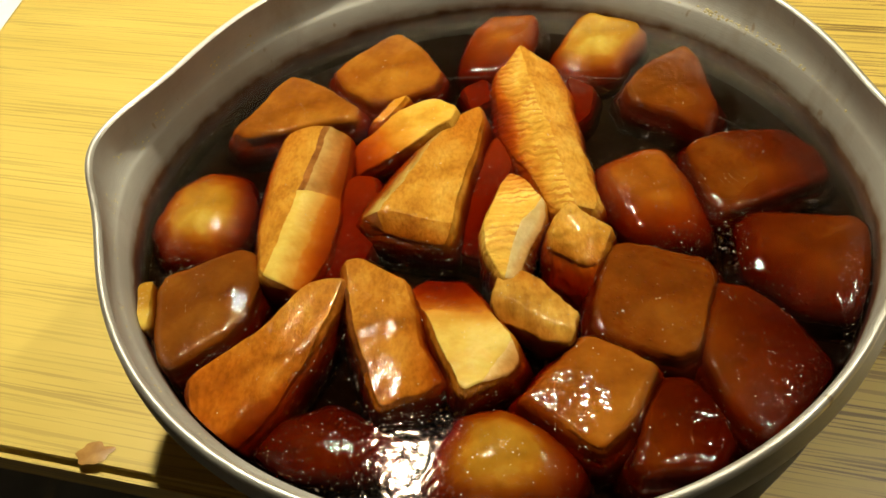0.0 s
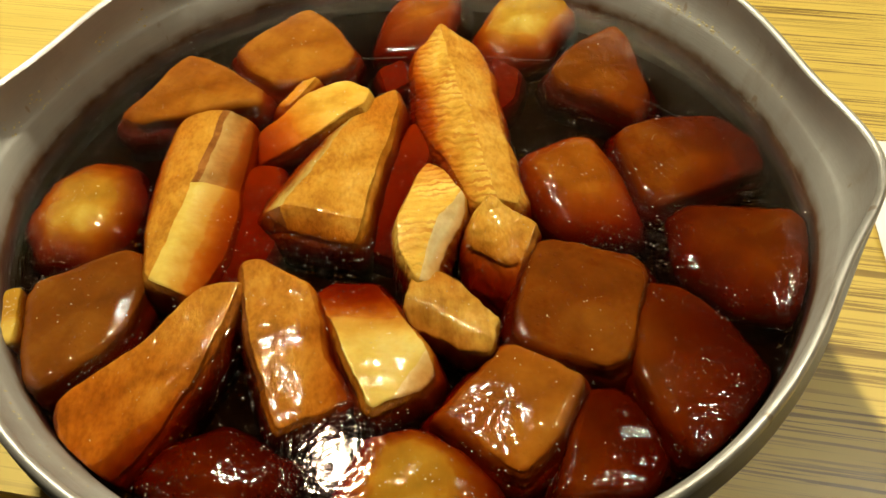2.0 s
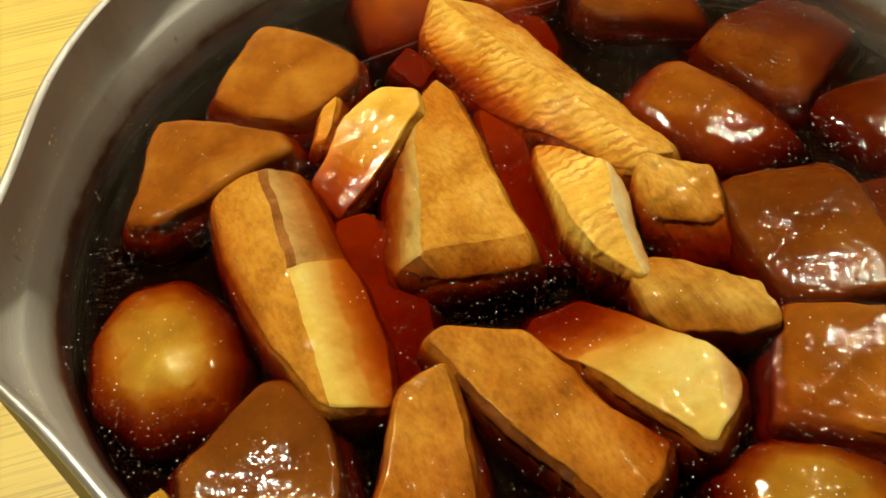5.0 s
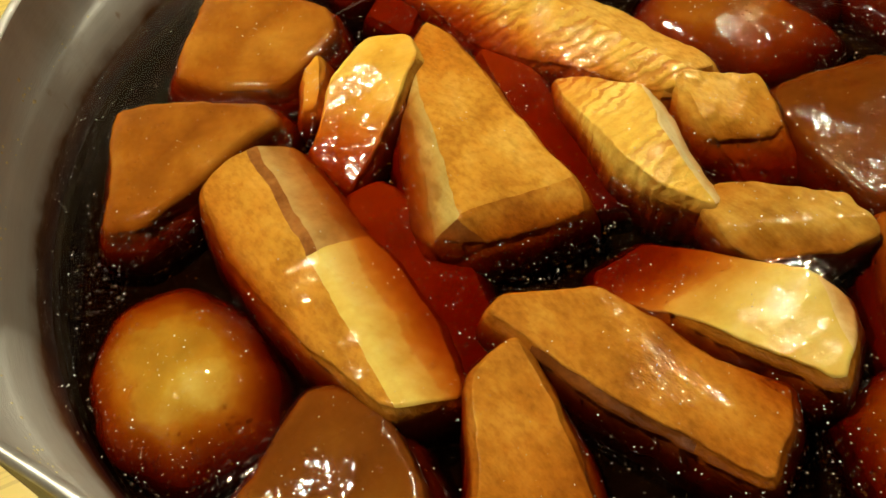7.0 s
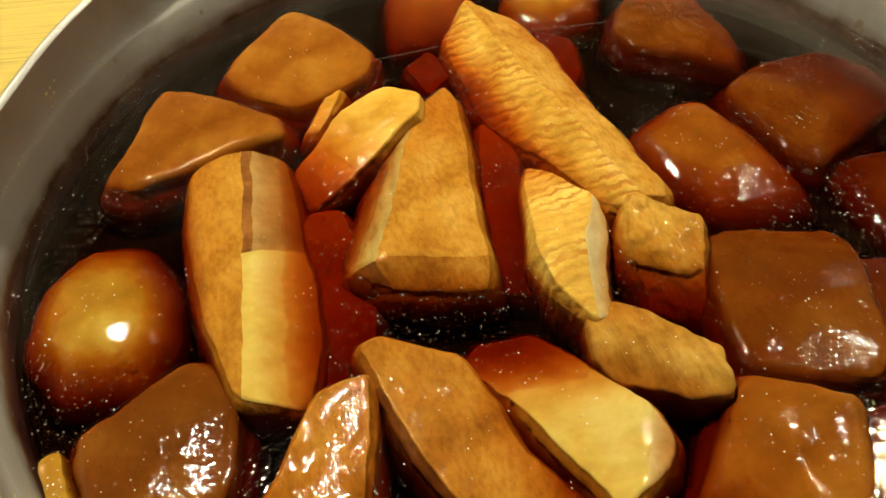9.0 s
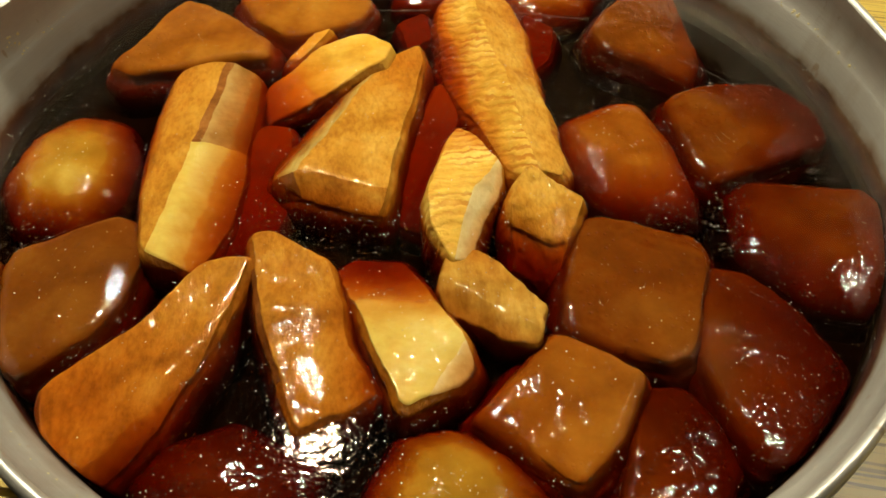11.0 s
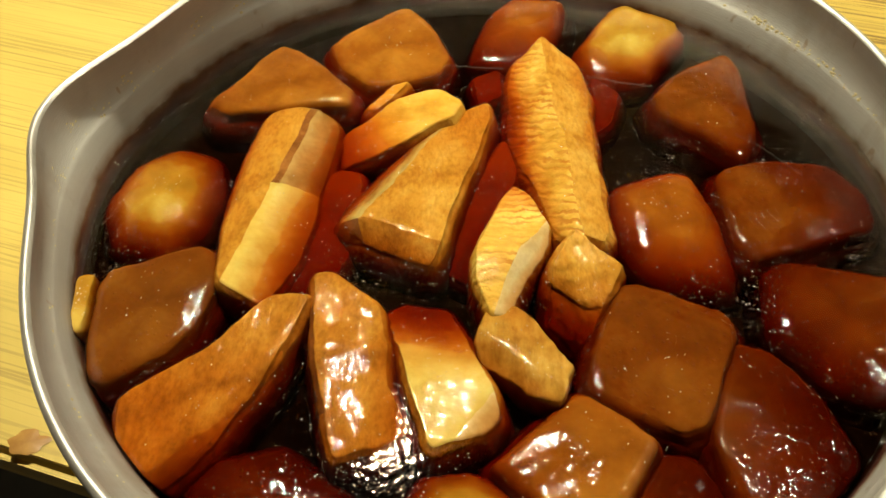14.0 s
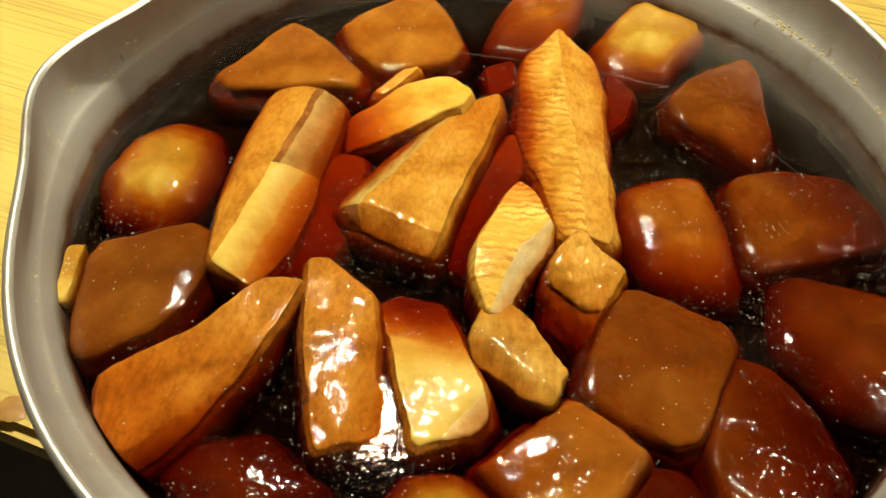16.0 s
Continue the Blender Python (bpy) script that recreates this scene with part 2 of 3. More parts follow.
def wood():
    m, nt, out = mat("light_oak_laminate")
    v = coords(nt, (0.05, 1, 1))
    wide = fnoise(nt, coords(nt, (0.12, 1, 1)), 45, 3)
    pores = fnoise(nt, coords(nt, (0.014, 1, 1)), 800, 3, 0.55)
    band = fnoise(nt, coords(nt, (0.02, 1, 1)), 70, 2)
    base = ramp(nt, wide, [(0.3, (0.56, 0.41, 0.085)), (0.7, (0.68, 0.51, 0.12))])
    p = ramp(nt, pores, [(0.43, (1,) * 3), (0.48, (0,) * 3)])
    # grain grows denser towards one end; its browner base paints in the shade there
    along = nt.nodes.new("ShaderNodeSeparateXYZ")
    nt.links.new(coords(nt), along.inputs[0])
    end = node(nt, "ShaderNodeMapRange", {"Value": along.outputs[0]}, From_Min=-0.06, From_Max=0.14, To_Min=0.4, To_Max=1.0)
    p = node(nt, "ShaderNodeMath", {0: p, 1: end.outputs[0]}, operation="MULTIPLY").outputs[0]
    base = mixc(nt, end.outputs[0], base, (0.90, 0.85, 0.78), "MULTIPLY")
    k = node(nt, "ShaderNodeMath", {0: p, 1: ramp(nt, band, [(0.35, (0.35,) * 3), (0.6, (1,) * 3)])}, operation="MULTIPLY")
    col = mixc(nt, k.outputs[0], base, (0.17, 0.095, 0.018))
    surface(nt, out, col, 0.42, bumped(nt, pores, 0.07, 0.0003), coat=0.15, coat_rough=0.3)
    return m


M_WOOD = wood()


def plain(name, a, b, scale=20, rough=0.7, detail=4):
    m, nt, out = mat(name)
    n = fnoise(nt, coords(nt), scale, detail)
    surface(nt, out, ramp(nt, n, [(0.3, a), (0.7, b)]), rough, bumped(nt, n, 0.1, 0.001))
    return m


M_PAPER = plain("white_paper", (0.74, 0.72, 0.68), (0.82, 0.80, 0.76), 60, 0.6)
M_INK = plain("grey_ink", (0.30, 0.30, 0.30), (0.42, 0.42, 0.42), 300, 0.6)
M_WALL = plain("warm_plaster", (0.44, 0.37, 0.28), (0.50, 0.43, 0.33), 3, 0.9)
M_CEIL = plain("dim_ceiling", (0.28, 0.20, 0.125), (0.33, 0.235, 0.15), 3, 0.9)
M_FLOOR = plain("dark_floor", (0.10, 0.11, 0.125), (0.16, 0.17, 0.185), 12, 0.5)
# pale colours for specks that paint in wet glints, from dull to white
def fat():
    m, nt, out = mat("painted_glint")
    geo = nt.nodes.new("ShaderNodeNewGeometry")
    surface(nt, out, ramp(nt, geo.outputs["Random Per Island"], [(0.0, (0.22, 0.14, 0.07)), (0.6, (0.34, 0.27, 0.18)), (1.0, (0.85, 0.80, 0.70))]), 0.3)
    return m


M_GLINT = fat()
M_STAIN = plain("dried_broth", (0.28, 0.12, 0.016), (0.42, 0.22, 0.04), 200, 0.45)


def broth_top():
    """Clear still surface: mirror gloss by Fresnel, tinted light passes through."""
    m, nt, out = mat("broth_surface")
    v = coords(nt)
    n = bumped(nt, fnoise(nt, v, 45, 3), 0.08, 0.002)
    n = bumped(nt, fnoise(nt, v, 700, 1), 0.13, 0.0004, n)
    drops = node(nt, "ShaderNodeTexVoronoi", {"Vector": v}, Scale=900)
    pick = nt.nodes.new("ShaderNodeSeparateColor")
    nt.links.new(drops.outputs["Color"], pick.inputs[0])
    dot = ramp(nt, drops.outputs["Distance"], [(0.0, (1,) * 3), (0.30, (0,) * 3)])
    many = node(nt, "ShaderNodeMath", {0: fnoise(nt, v, 55, 2), 1: pick.outputs[0]}, operation="SUBTRACT")
    bead = node(nt, "ShaderNodeMath", {0: dot, 1: ramp(nt, many.outputs[0], [(0.05, (0,) * 3), (0.09, (1,) * 3)])}, operation="MULTIPLY")
    n = bumped(nt, bead.outputs[0], 1.0, 0.0004, n)
    tr = node(nt, "ShaderNodeBsdfTransparent", Color=(1.0, 0.985, 0.96, 1))
    gl = node(nt, "ShaderNodeBsdfGlossy", {"Normal": n}, Roughness=0.03, Color=(1.0, 0.80, 0.62, 1))
    fr = node(nt, "ShaderNodeFresnel", {"Normal": n}, IOR=1.33)
    mx = node(nt, "ShaderNodeMixShader", {0: fr.outputs[0], 1: tr.outputs[0], 2: gl.outputs[0]})
    nt.links.new(mx.outputs[0], out.inputs[0])
    return m


def broth_within(tint):
    m, nt, out = mat("broth_depth")
    tr = node(nt, "ShaderNodeBsdfTransparent", Color=(*tint, 1))
    nt.links.new(tr.outputs[0], out.inputs[0])
    return m


M_BROTH = broth_top()
# depth below the level (m) and the light that passes each layer
LAYERS = [(0.0048, (0.72, 0.56, 0.40)), (0.0070, (0.60, 0.44, 0.30))]


def broth_below():
    """The opaque depth of the broth, which has no gloss of its own."""
    m, nt, out = mat("dark_soy_broth")
    p = surface(nt, out, ramp(nt, fnoise(nt, coords(nt), 60), [(0.3, (0.008, 0.005, 0.0035)), (0.7, (0.014, 0.008, 0.005))]), 0.9)
    p.inputs["Specular IOR Level"].default_value = 0.0
    return m


M_DARK = broth_below()


def lamp_glow(strength):
    m, nt, out = mat("lamp_diffuser")
    e = node(nt, "ShaderNodeEmission", Color=(1.0, 0.94, 0.72, 1), Strength=strength)
    nt.links.new(e.outputs[0], out.inputs[0])
    return m


# ---------------------------------------------------------------- mesh helpers
def part(name, bm, material, parent=None, label="", smooth=True):
    me = bpy.data.meshes.new(name)
    bm.normal_update()
    bm.to_mesh(me)
    bm.free()
    for p in me.polygons:
        p.use_smooth = smooth
    me.materials.append(material)
    ob = new(name, me)
    ob.parent = parent
    if label:
        ob["label"] = label
    return ob


def thing(name, at, label, category, group="", kind=""):
    ob = new(name)
    ob.empty_display_size = 0.01
    ob.location = at
    return tagged(ob, label, category, group, kind)


def rounded(corners, turns=2, cut=0.22, count=72):
    """A polygon with its corners cut off and rounded, at even steps."""
    pts = [Vector(c) for c in corners]
    if sum(a.x * b.y - b.x * a.y for a, b in zip(pts, pts[1:] + pts[:1])) < 0:
        pts.reverse()
    for _ in range(turns):
        nxt = []
        for a, b in zip(pts, pts[1:] + pts[:1]):
            nxt += [a.lerp(b, cut), b.lerp(a, cut)]
        pts = nxt
    ring = pts + pts[:1]
    run = [0.0]
    for a, b in zip(ring, ring[1:]):
        run.append(run[-1] + (b - a).length)
    out, j = [], 0
    for i in range(count):
        want = run[-1] * i / count
        while run[j + 1] < want:
            j += 1
        out.append(ring[j].lerp(ring[j + 1], (want - run[j]) / max(1e-9, run[j + 1] - run[j])))
    return out


def softmin(values, soft):
    lo = min(values)
    return lo - soft * math.log(sum(math.exp(-(v - lo) / soft) for v in values)) if soft > 0 else lo


def chunk_shape(corners, planes, depth, bevel=1.5, flare=1.0, cut=0.22, rough=0.35, seed=0, count=72, rows=9, soft=0.5, dome=0.0, cuts=()):
    """A cut chunk (mm) as a bmesh: a rounded outline, a top of one or more planes (height, slope in x, slope in y), a rounded edge
    and sides that spread a little towards the bottom. The creases between planes, and the cuts (place, normal), are real edges.
    The face layer "side" tells sides from tops."""
    outline = rounded(corners, 2, cut, count)
    mid = sum(outline, Vector((0, 0))) / count
    reach = sum((p - mid).length for p in outline) / count
    s0 = max(0.4, 1 - bevel / reach)
    scales = [s0 * (i / rows) ** 0.8 for i in range(1, rows + 1)] + [s0 + (1 - s0) * u for u in (0.35, 0.65, 0.88, 1.0)]

    def top(p, s):
        z = softmin([a + bx * p.x + by * p.y for a, bx, by in planes], soft)
        u = max(0.0, (s - s0) / (1 - s0))
        return z - dome * s * s - bevel * (1 - math.sqrt(max(0.0, 1 - u * u)))

    bm = bmesh.new()
    side = bm.faces.layers.int.new("side")
    centre = bm.verts.new((mid.x, mid.y, top(mid, 0)))
    rings = [[bm.verts.new((*(mid + (p - mid) * s), top(mid + (p - mid) * s, s))) for p in outline] for s in scales]
    edge = rings[-1]
    outs = [Vector((b.y - a.y, a.x - b.x)).normalized() for a, b in zip(outline[-3:] + outline[:-3], outline[3:] + outline[:3])]
    for u in (0.03, 0.08, 0.15, 0.25, 0.4, 0.65, 1.0):
        rings.append([bm.verts.new((*(p + o * (flare * u**0.6)), r.co.z + (-depth - r.co.z) * u)) for p, o, r in zip(outline, outs, edge)])
    for i in range(count):
        bm.faces.new((centre, rings[0][i], rings[0][(i + 1) % count]))
    for k, (a, b) in enumerate(zip(rings, rings[1:])):
        for i in range(count):
            j = (i + 1) % count
            bm.faces.new((a[i], b[i], b[j], a[j]))[side] = 1 if k >= len(scales) - 2 else 0
    bm.faces.new(list(reversed(rings[-1])))[side] = 1
    lines = list(cuts)
    for n, (a, bx, by) in enumerate(planes):
        for a2, bx2, by2 in planes[n + 1 :]:
            d = Vector((bx - bx2, by - by2, 0))
            if d.length > 1e-6:
                lines.append((d * ((a2 - a) / d.length_squared), d.normalized()))
    for place, way in lines:
        bmesh.ops.bisect_plane(bm, geom=bm.verts[:] + bm.edges[:] + bm.faces[:], dist=0.02, plane_co=place, plane_no=way)
    return bm, side, rough, seed


def worn(bm, rough, seed, at):
    """Uneven surface, in two sizes, kept within the pan."""
    for vert in bm.verts:
        v = vert.co * 0.09 + Vector((seed * 7.3, seed * 3.1, 0))
        w = vert.co * 0.42 + Vector((seed * 2.7, 0, seed * 5.9))
        d = noise.noise_vector(v) * rough * 2.0 + noise.noise_vector(w) * rough * 0.75
        vert.co += Vector((d.x, d.y, 0.6 * d.z))
        off = Vector((vert.co.x + at[0] - PAN_X / MM, vert.co.y + at[1] - PAN_Y / MM, 0))
        most = 100.2 + 0.3 * min(0.0, vert.co.z)
        if off.length > most:
            vert.co -= off * (1 - most / off.length)


def facet_mesh(faces):
    """Some faces of a chunk, in metres, as a mesh of their own."""
    bm = bmesh.new()
    made = {}
    for f in faces:
        for v in f.verts:
            if v not in made:
                made[v] = bm.verts.new(v.co * MM)
        bm.faces.new([made[v] for v in f.verts])
    return bm


SEED = [0]
FLECKS = []


def flecked(bm, at, count):
    """Places for painted glint specks on the upward faces of a chunk."""
    rng = random.Random(SEED[0])
    up = [f for f in bm.faces if f.normal.z > 0.7 and f.calc_center_median().z > 0.3]
    for f in rng.sample(up, min(count, len(up))):
        c = f.calc_center_median()
        FLECKS.append(((at[0] + c.x) * MM, (at[1] + c.y) * MM, LEVEL + c.z * MM))


def meniscus(chunk, at):
    """The broth drawn up a little where it meets a chunk (mm), as a hollow fillet along its waterline."""
    bm = chunk.copy()
    bm.normal_update()
    got = bmesh.ops.bisect_plane(bm, geom=bm.verts[:] + bm.edges[:] + bm.faces[:], dist=0.01, plane_co=(0, 0, 0), plane_no=(0, 0, 1))["geom_cut"]
    bm.normal_update()
    strip, made = bmesh.new(), {}
    for e in got:
        if not isinstance(e, bmesh.types.BMEdge):
            continue
        for v in e.verts:
            if v not in made:
                o = Vector((v.normal.x, v.normal.y, 0))
                steep = min(1.0, o.length)
                o = o.normalized() if o.length > 1e-6 else Vector((1, 0, 0))
                made[v] = [strip.verts.new(((v.co.x + o.x * d) * MM, (v.co.y + o.y * d) * MM, (0.05 + 0.5 * steep * h) * MM)) for d, h in ((-0.12, 1.0), (0.08, 0.6), (0.3, 0.25), (0.7, 0.0))]
        a, b = (made[v] for v in e.verts)
        for k in range(3):
            strip.faces.new((a[k], b[k], b[k + 1], a[k + 1]))
    bm.free()
    if len(strip.faces) == 0:
        strip.free()
        return
    bmesh.ops.recalc_face_normals(strip, faces=strip.faces[:])
    ob = part("meniscus", strip, M_BROTH, broth)
    ob.location = (at[0] * MM - PAN_X, at[1] * MM - PAN_Y, LEVEL)


def radish(at, corners, height, label, slope=(0, 0), material=None, bevel=3.2, depth=16, dome=0.6, rough=0.45, cut=0.13, flare=6.5, grow=1.0):
    """A simmered chunk of white radish, one solid mesh."""
    SEED[0] += 1
    corners = [(x * grow, y * grow) for x, y in corners]
    bm, _, rough, seed = chunk_shape(corners, [(height - 0.3 + dome * 0.5, *slope)], depth, bevel, flare, cut, rough, SEED[0], dome=dome)
    worn(bm, rough, seed, at)
    if dome < 2:
        meniscus(bm, at)
    bm.normal_update()
    flecked(bm, at, 45)
    ob = part("radish_chunk", facet_mesh(bm.faces[:]), material or M_DAIKON)
    bm.free()
    ob.location = (at[0] * MM, at[1] * MM, LEVEL)
    return tagged(ob, label, "radish", "simmered radish chunks")


def fish(at, corners, planes, label, looks, names, side=0, bevel=0.6, depth=18, soft=0.3, cut=0.11, rough=0.4, side_skin=None, flare=5.5, split=None):
    """A simmered piece of fish: one mesh a facet kind (flesh, skin, cut face) under an empty. looks, names: each plane's material and
    part (pairs where it differs beyond y = split); side: the plane whose look the sides take; side_skin: (degrees from, to, material, name)."""
    SEED[0] += 1
    cuts = [(Vector((0, split, 0)), Vector((0, 1, 0)))] if split is not None else []
    planes = [(a - 0.6, bx, by) for a, bx, by in planes]
    bm, layer, rough, seed = chunk_shape(corners, planes, depth, bevel, flare, cut, rough, SEED[0], 120, 16, soft, 0.0, cuts)
    ob = thing("fish_piece", (at[0] * MM, at[1] * MM, LEVEL), label, "fish", "simmered fish pieces")
    cx = sum(c[0] for c in corners) / len(corners)
    cy = sum(c[1] for c in corners) / len(corners)
    groups = {}
    for f in bm.faces:
        c = f.calc_center_median()
        if f[layer]:
            key = (looks[side], names[side])
            a = math.degrees(math.atan2(c.y - cy, c.x - cx)) % 360
            if side_skin and side_skin[0] <= a <= side_skin[1] and len(f.verts) < 6:
                key = (side_skin[2], side_skin[3])
        else:
            h = [a + bx * c.x + by * c.y for a, bx, by in planes]
            k = h.index(min(h))
            key = (looks[k], names[k])
            if isinstance(looks[k], tuple):
                key = (looks[k][c.y > split], names[k][c.y > split])
        groups.setdefault(key, []).append(f)
    worn(bm, rough, seed, at)
    meniscus(bm, at)
    bm.normal_update()
    flecked(bm, at, 40)
    for (m, n), fs in groups.items():
        part(n, facet_mesh(fs), m, ob)
    bm.free()
    return ob


# ---------------------------------------------------------------- room and table
def box(name, lo, hi, material, parent=None, bevel=0.0, seg=2):
    bm = bmesh.new()
    bmesh.ops.create_cube(bm, size=1)
    size = Vector(hi) - Vector(lo)
    for v in bm.verts:
        v.co = Vector(lo) + Vector((size.x * (v.co.x + 0.5), size.y * (v.co.y + 0.5), size.z * (v.co.z + 0.5)))
    if bevel:
        bmesh.ops.bevel(bm, geom=bm.edges[:], offset=bevel, segments=seg, affect="EDGES")
    return part(name, bm, material, parent, smooth=False)


def structure(ob, label, category):
    return tagged(ob, label, category, "", "structure")


structure(box("floor", (-2.2, -2.2, -0.76), (2.2, 2.2, -0.72), M_FLOOR), "dark grey floor below the table edge", "floor")
# ceiling and walls are unseen, added to set the bounced and mirrored light
structure(box("ceiling", (-2.2, -2.2, 1.70), (2.2, 2.2, 1.74), M_CEIL), "added unseen dim ceiling above the table", "ceiling")
structure(box("wall_north", (-2.2, 2.2, -0.72), (2.2, 2.3, 1.70), M_WALL), "added unseen warm plaster wall", "wall")
structure(box("wall_south", (-2.2, -2.3, -0.72), (2.2, -2.2, 1.70), M_WALL), "added unseen warm plaster wall", "wall")
structure(box("wall_east", (2.2, -2.2, -0.72), (2.3, 2.2, 1.70), M_WALL), "added unseen warm plaster wall", "wall")
structure(box("wall_west", (-2.3, -2.2, -0.72), (-2.2, 2.2, 1.70), M_WALL), "added unseen warm plaster wall", "wall")


def pendant_lamp(x, y, z, r, glow):
    """A small round lamp on a cord."""
    ob = thing("pendant_lamp", (x, y, 1.70), "small round pendant lamp with warm glowing diffuser", "lamp", "pendant lamps")
    for nm, r1, r2, z0, z1, m in (("shade", r * 1.2, r * 0.5, z, z + 0.05, M_CEIL), ("diffuser", r * 0.94, r, z - 0.006, z - 0.001, glow), ("cord", 0.003, 0.003, z + 0.05, 1.70, M_FLOOR)):
        bm = bmesh.new()
        bmesh.ops.create_cone(bm, cap_ends=True, segments=40, radius1=r1, radius2=r2, depth=z1 - z0)
        bmesh.ops.translate(bm, verts=bm.verts[:], vec=(0, 0, (z0 + z1) / 2 - 1.70))
        part(nm, bm, m, ob, smooth=False)
    return ob


pendant_lamp(-0.10, 0.275, 0.70, 0.0148, lamp_glow(LAMP))
pendant_lamp(0.72, 0.30, 1.14, 0.026, lamp_glow(LAMP * 0.33))

EDGE_TURN = -13.2      # the table's near edge and its grain run a little askew to the pan's spouts
table = thing("table", (0, 0, 0), "light oak table with dark grain and rounded front edge", "table")
table.rotation_euler = (0, 0, radians(EDGE_TURN))
box("tabletop", (-0.65, -0.0735, -0.014), (0.75, 0.62, 0.0), M_WOOD, table, 0.003, 3)
for x in (-0.6, 0.7):
    for y in (-0.02, 0.57):
        box("leg", (x - 0.02, y - 0.02, -0.72), (x + 0.02, y + 0.02, -0.014), M_WOOD, table, 0.003)


# ---------------------------------------------------------------- the pan
def bend(a, b):
    return (a - b + 180) % 360 - 180


def lip(deg):
    """Radius of the lip: drawn in beside the two spouts, drawn out at their tips."""
    r = 0.1186
    for s in (LEFT_SPOUT, RIGHT_SPOUT):
        d = bend(deg, s)
        r += -0.0192 * math.exp(-((d / 63) ** 2)) + 0.0095 * math.exp(-((d / 13.4) ** 2))
    return r


def pan():
    ob = thing("saucepan", (PAN_X, PAN_Y, 0), "worn dull aluminium saucepan with two pouring spouts", "saucepan")
    count = 240
    # inside from the floor up to the lip and down again outside: (height, share of the lip's shape, radius, offset)
    wall = [(0.0035, 0, 0.075), (0.006, 0, 0.081), (0.012, 0, 0.087), (0.030, 0, 0.0940), (0.050, 0.03, 0.0977), (0.066, 0.08, 0.0994), (0.0722, 0.14, 0.0999), (0.0800, 0.30, 0.1012),
            (0.0808, 0.36, 0.1018), (0.0817, 0.44, 0.1026), (0.0855, 0.66, 0.0), (0.0900, 0.90, 0.0), (0.0933, 1, 0.0)]
    rings = []
    for z, share, r in wall:
        rings.append([(z, (1 - share) * (r or 0.1050) + share * (lip(360 * i / count) - 0.0012)) for i in range(count)])
    rings.append([(0.0940, lip(360 * i / count) - 0.0007) for i in range(count)])
    rings.append([(0.0942, lip(360 * i / count)) for i in range(count)])
    rings.append([(0.0937, lip(360 * i / count) + 0.0008) for i in range(count)])
    rings.append([(0.0928, lip(360 * i / count) + 0.0010) for i in range(count)])
    for z, share, r in reversed(wall[:-1]):
        rings.append([(z - 0.0025, (1 - share) * (r or 0.1050) + share * (lip(360 * i / count) - 0.0012) + 0.0024) for i in range(count)])
    low, high = len(wall) - 1, len(wall) + 4
    for nm, some in (("bowl", rings[: low + 1]), ("rim", rings[low:high]), ("outer_wall", rings[high - 1 :])):
        shell(nm, some, count, ob)
    return ob


def shell(nm, rings, count, ob):
    bm = bmesh.new()
    vr = [[bm.verts.new((r * math.cos(2 * math.pi * i / count), r * math.sin(2 * math.pi * i / count), max(z, 0.0005))) for i, (z, r) in enumerate(ring)] for ring in rings]
    for a, b in zip(vr, vr[1:]):
        for i in range(count):
            j = (i + 1) % count
            bm.faces.new((a[i], a[j], b[j], b[i]))
    if nm == "bowl":
        bm.faces.new(list(vr[0]))
    if nm == "outer_wall":
        bm.faces.new(list(reversed(vr[-1])))
    bmesh.ops.recalc_face_normals(bm, faces=bm.faces[:])
    if nm == "bowl":
        bmesh.ops.reverse_faces(bm, faces=bm.faces[:])
    part(nm, bm, M_RIM if nm == "rim" else M_ALU, ob)


pan()


# ---------------------------------------------------------------- the broth
def sheet(name, z, r, material, parent, wave=0.0, seed=0):
    bm = bmesh.new()
    count, steps = (300, 100) if wave else (96, 20)
    centre = bm.verts.new((0, 0, z))
    prev = None
    for k in range(1, steps + 1):
        ring = []
        for i in range(count):
            a, q = 2 * math.pi * i / count, r * k / steps
            x, y = q * math.cos(a), q * math.sin(a)
            dz = wave * noise.noise(Vector((x * 420, y * 420, seed * 4.7))) if k < steps else 0
            ring.append(bm.verts.new((x, y, z + dz)))
        for i in range(count):
            j = (i + 1) % count
            bm.faces.new((prev[i], ring[i], ring[j], prev[j]) if prev else (centre, ring[i], ring[j]))
        prev = ring
    return part(name, bm, material, parent)


broth = thing("broth", (PAN_X, PAN_Y, 0), "dark brown soy broth filling the saucepan", "broth")
sheet("broth_surface", LEVEL, 0.1018, M_BROTH, broth)
for n, (deep, tint) in enumerate(LAYERS):
    sheet("broth_layer", LEVEL - deep, 0.1014, broth_within(tint), broth, 0.0004, n + 1)
sheet("broth_depth", LEVEL - 0.0095, 0.1015, M_DARK, broth)


# ---------------------------------------------------------------- simmered radish
radish((-32, 61), [(-21, 3), (1, 24), (9, 17), (18, -3), (15, -13), (-5, -21), (-16, -11)], 1.4, "brown simmered white radish block in dark broth", (0, 0.02), M_DAIKON_AMBER)
radish((7, 82), [(-12, 4), (-3, 14), (13, 13), (14, 7), (9, -18), (-3, -25), (-18, -23)], -0.2, "reddish brown simmered radish chunk near the pan wall", (0, 0.09), M_DAIKON_AMBER, dome=2, bevel=5, grow=1.04)
radish((38, 74), [(-18, -9), (-6, 16), (0, 20), (19, 12), (19, 3), (7, -20), (-8, -25), (-17, -17)], 0.3, "pale-topped simmered radish chunk near the pan wall", (0, 0.1), M_DAIKON_PALE, dome=3.5, bevel=8, grow=1.08)
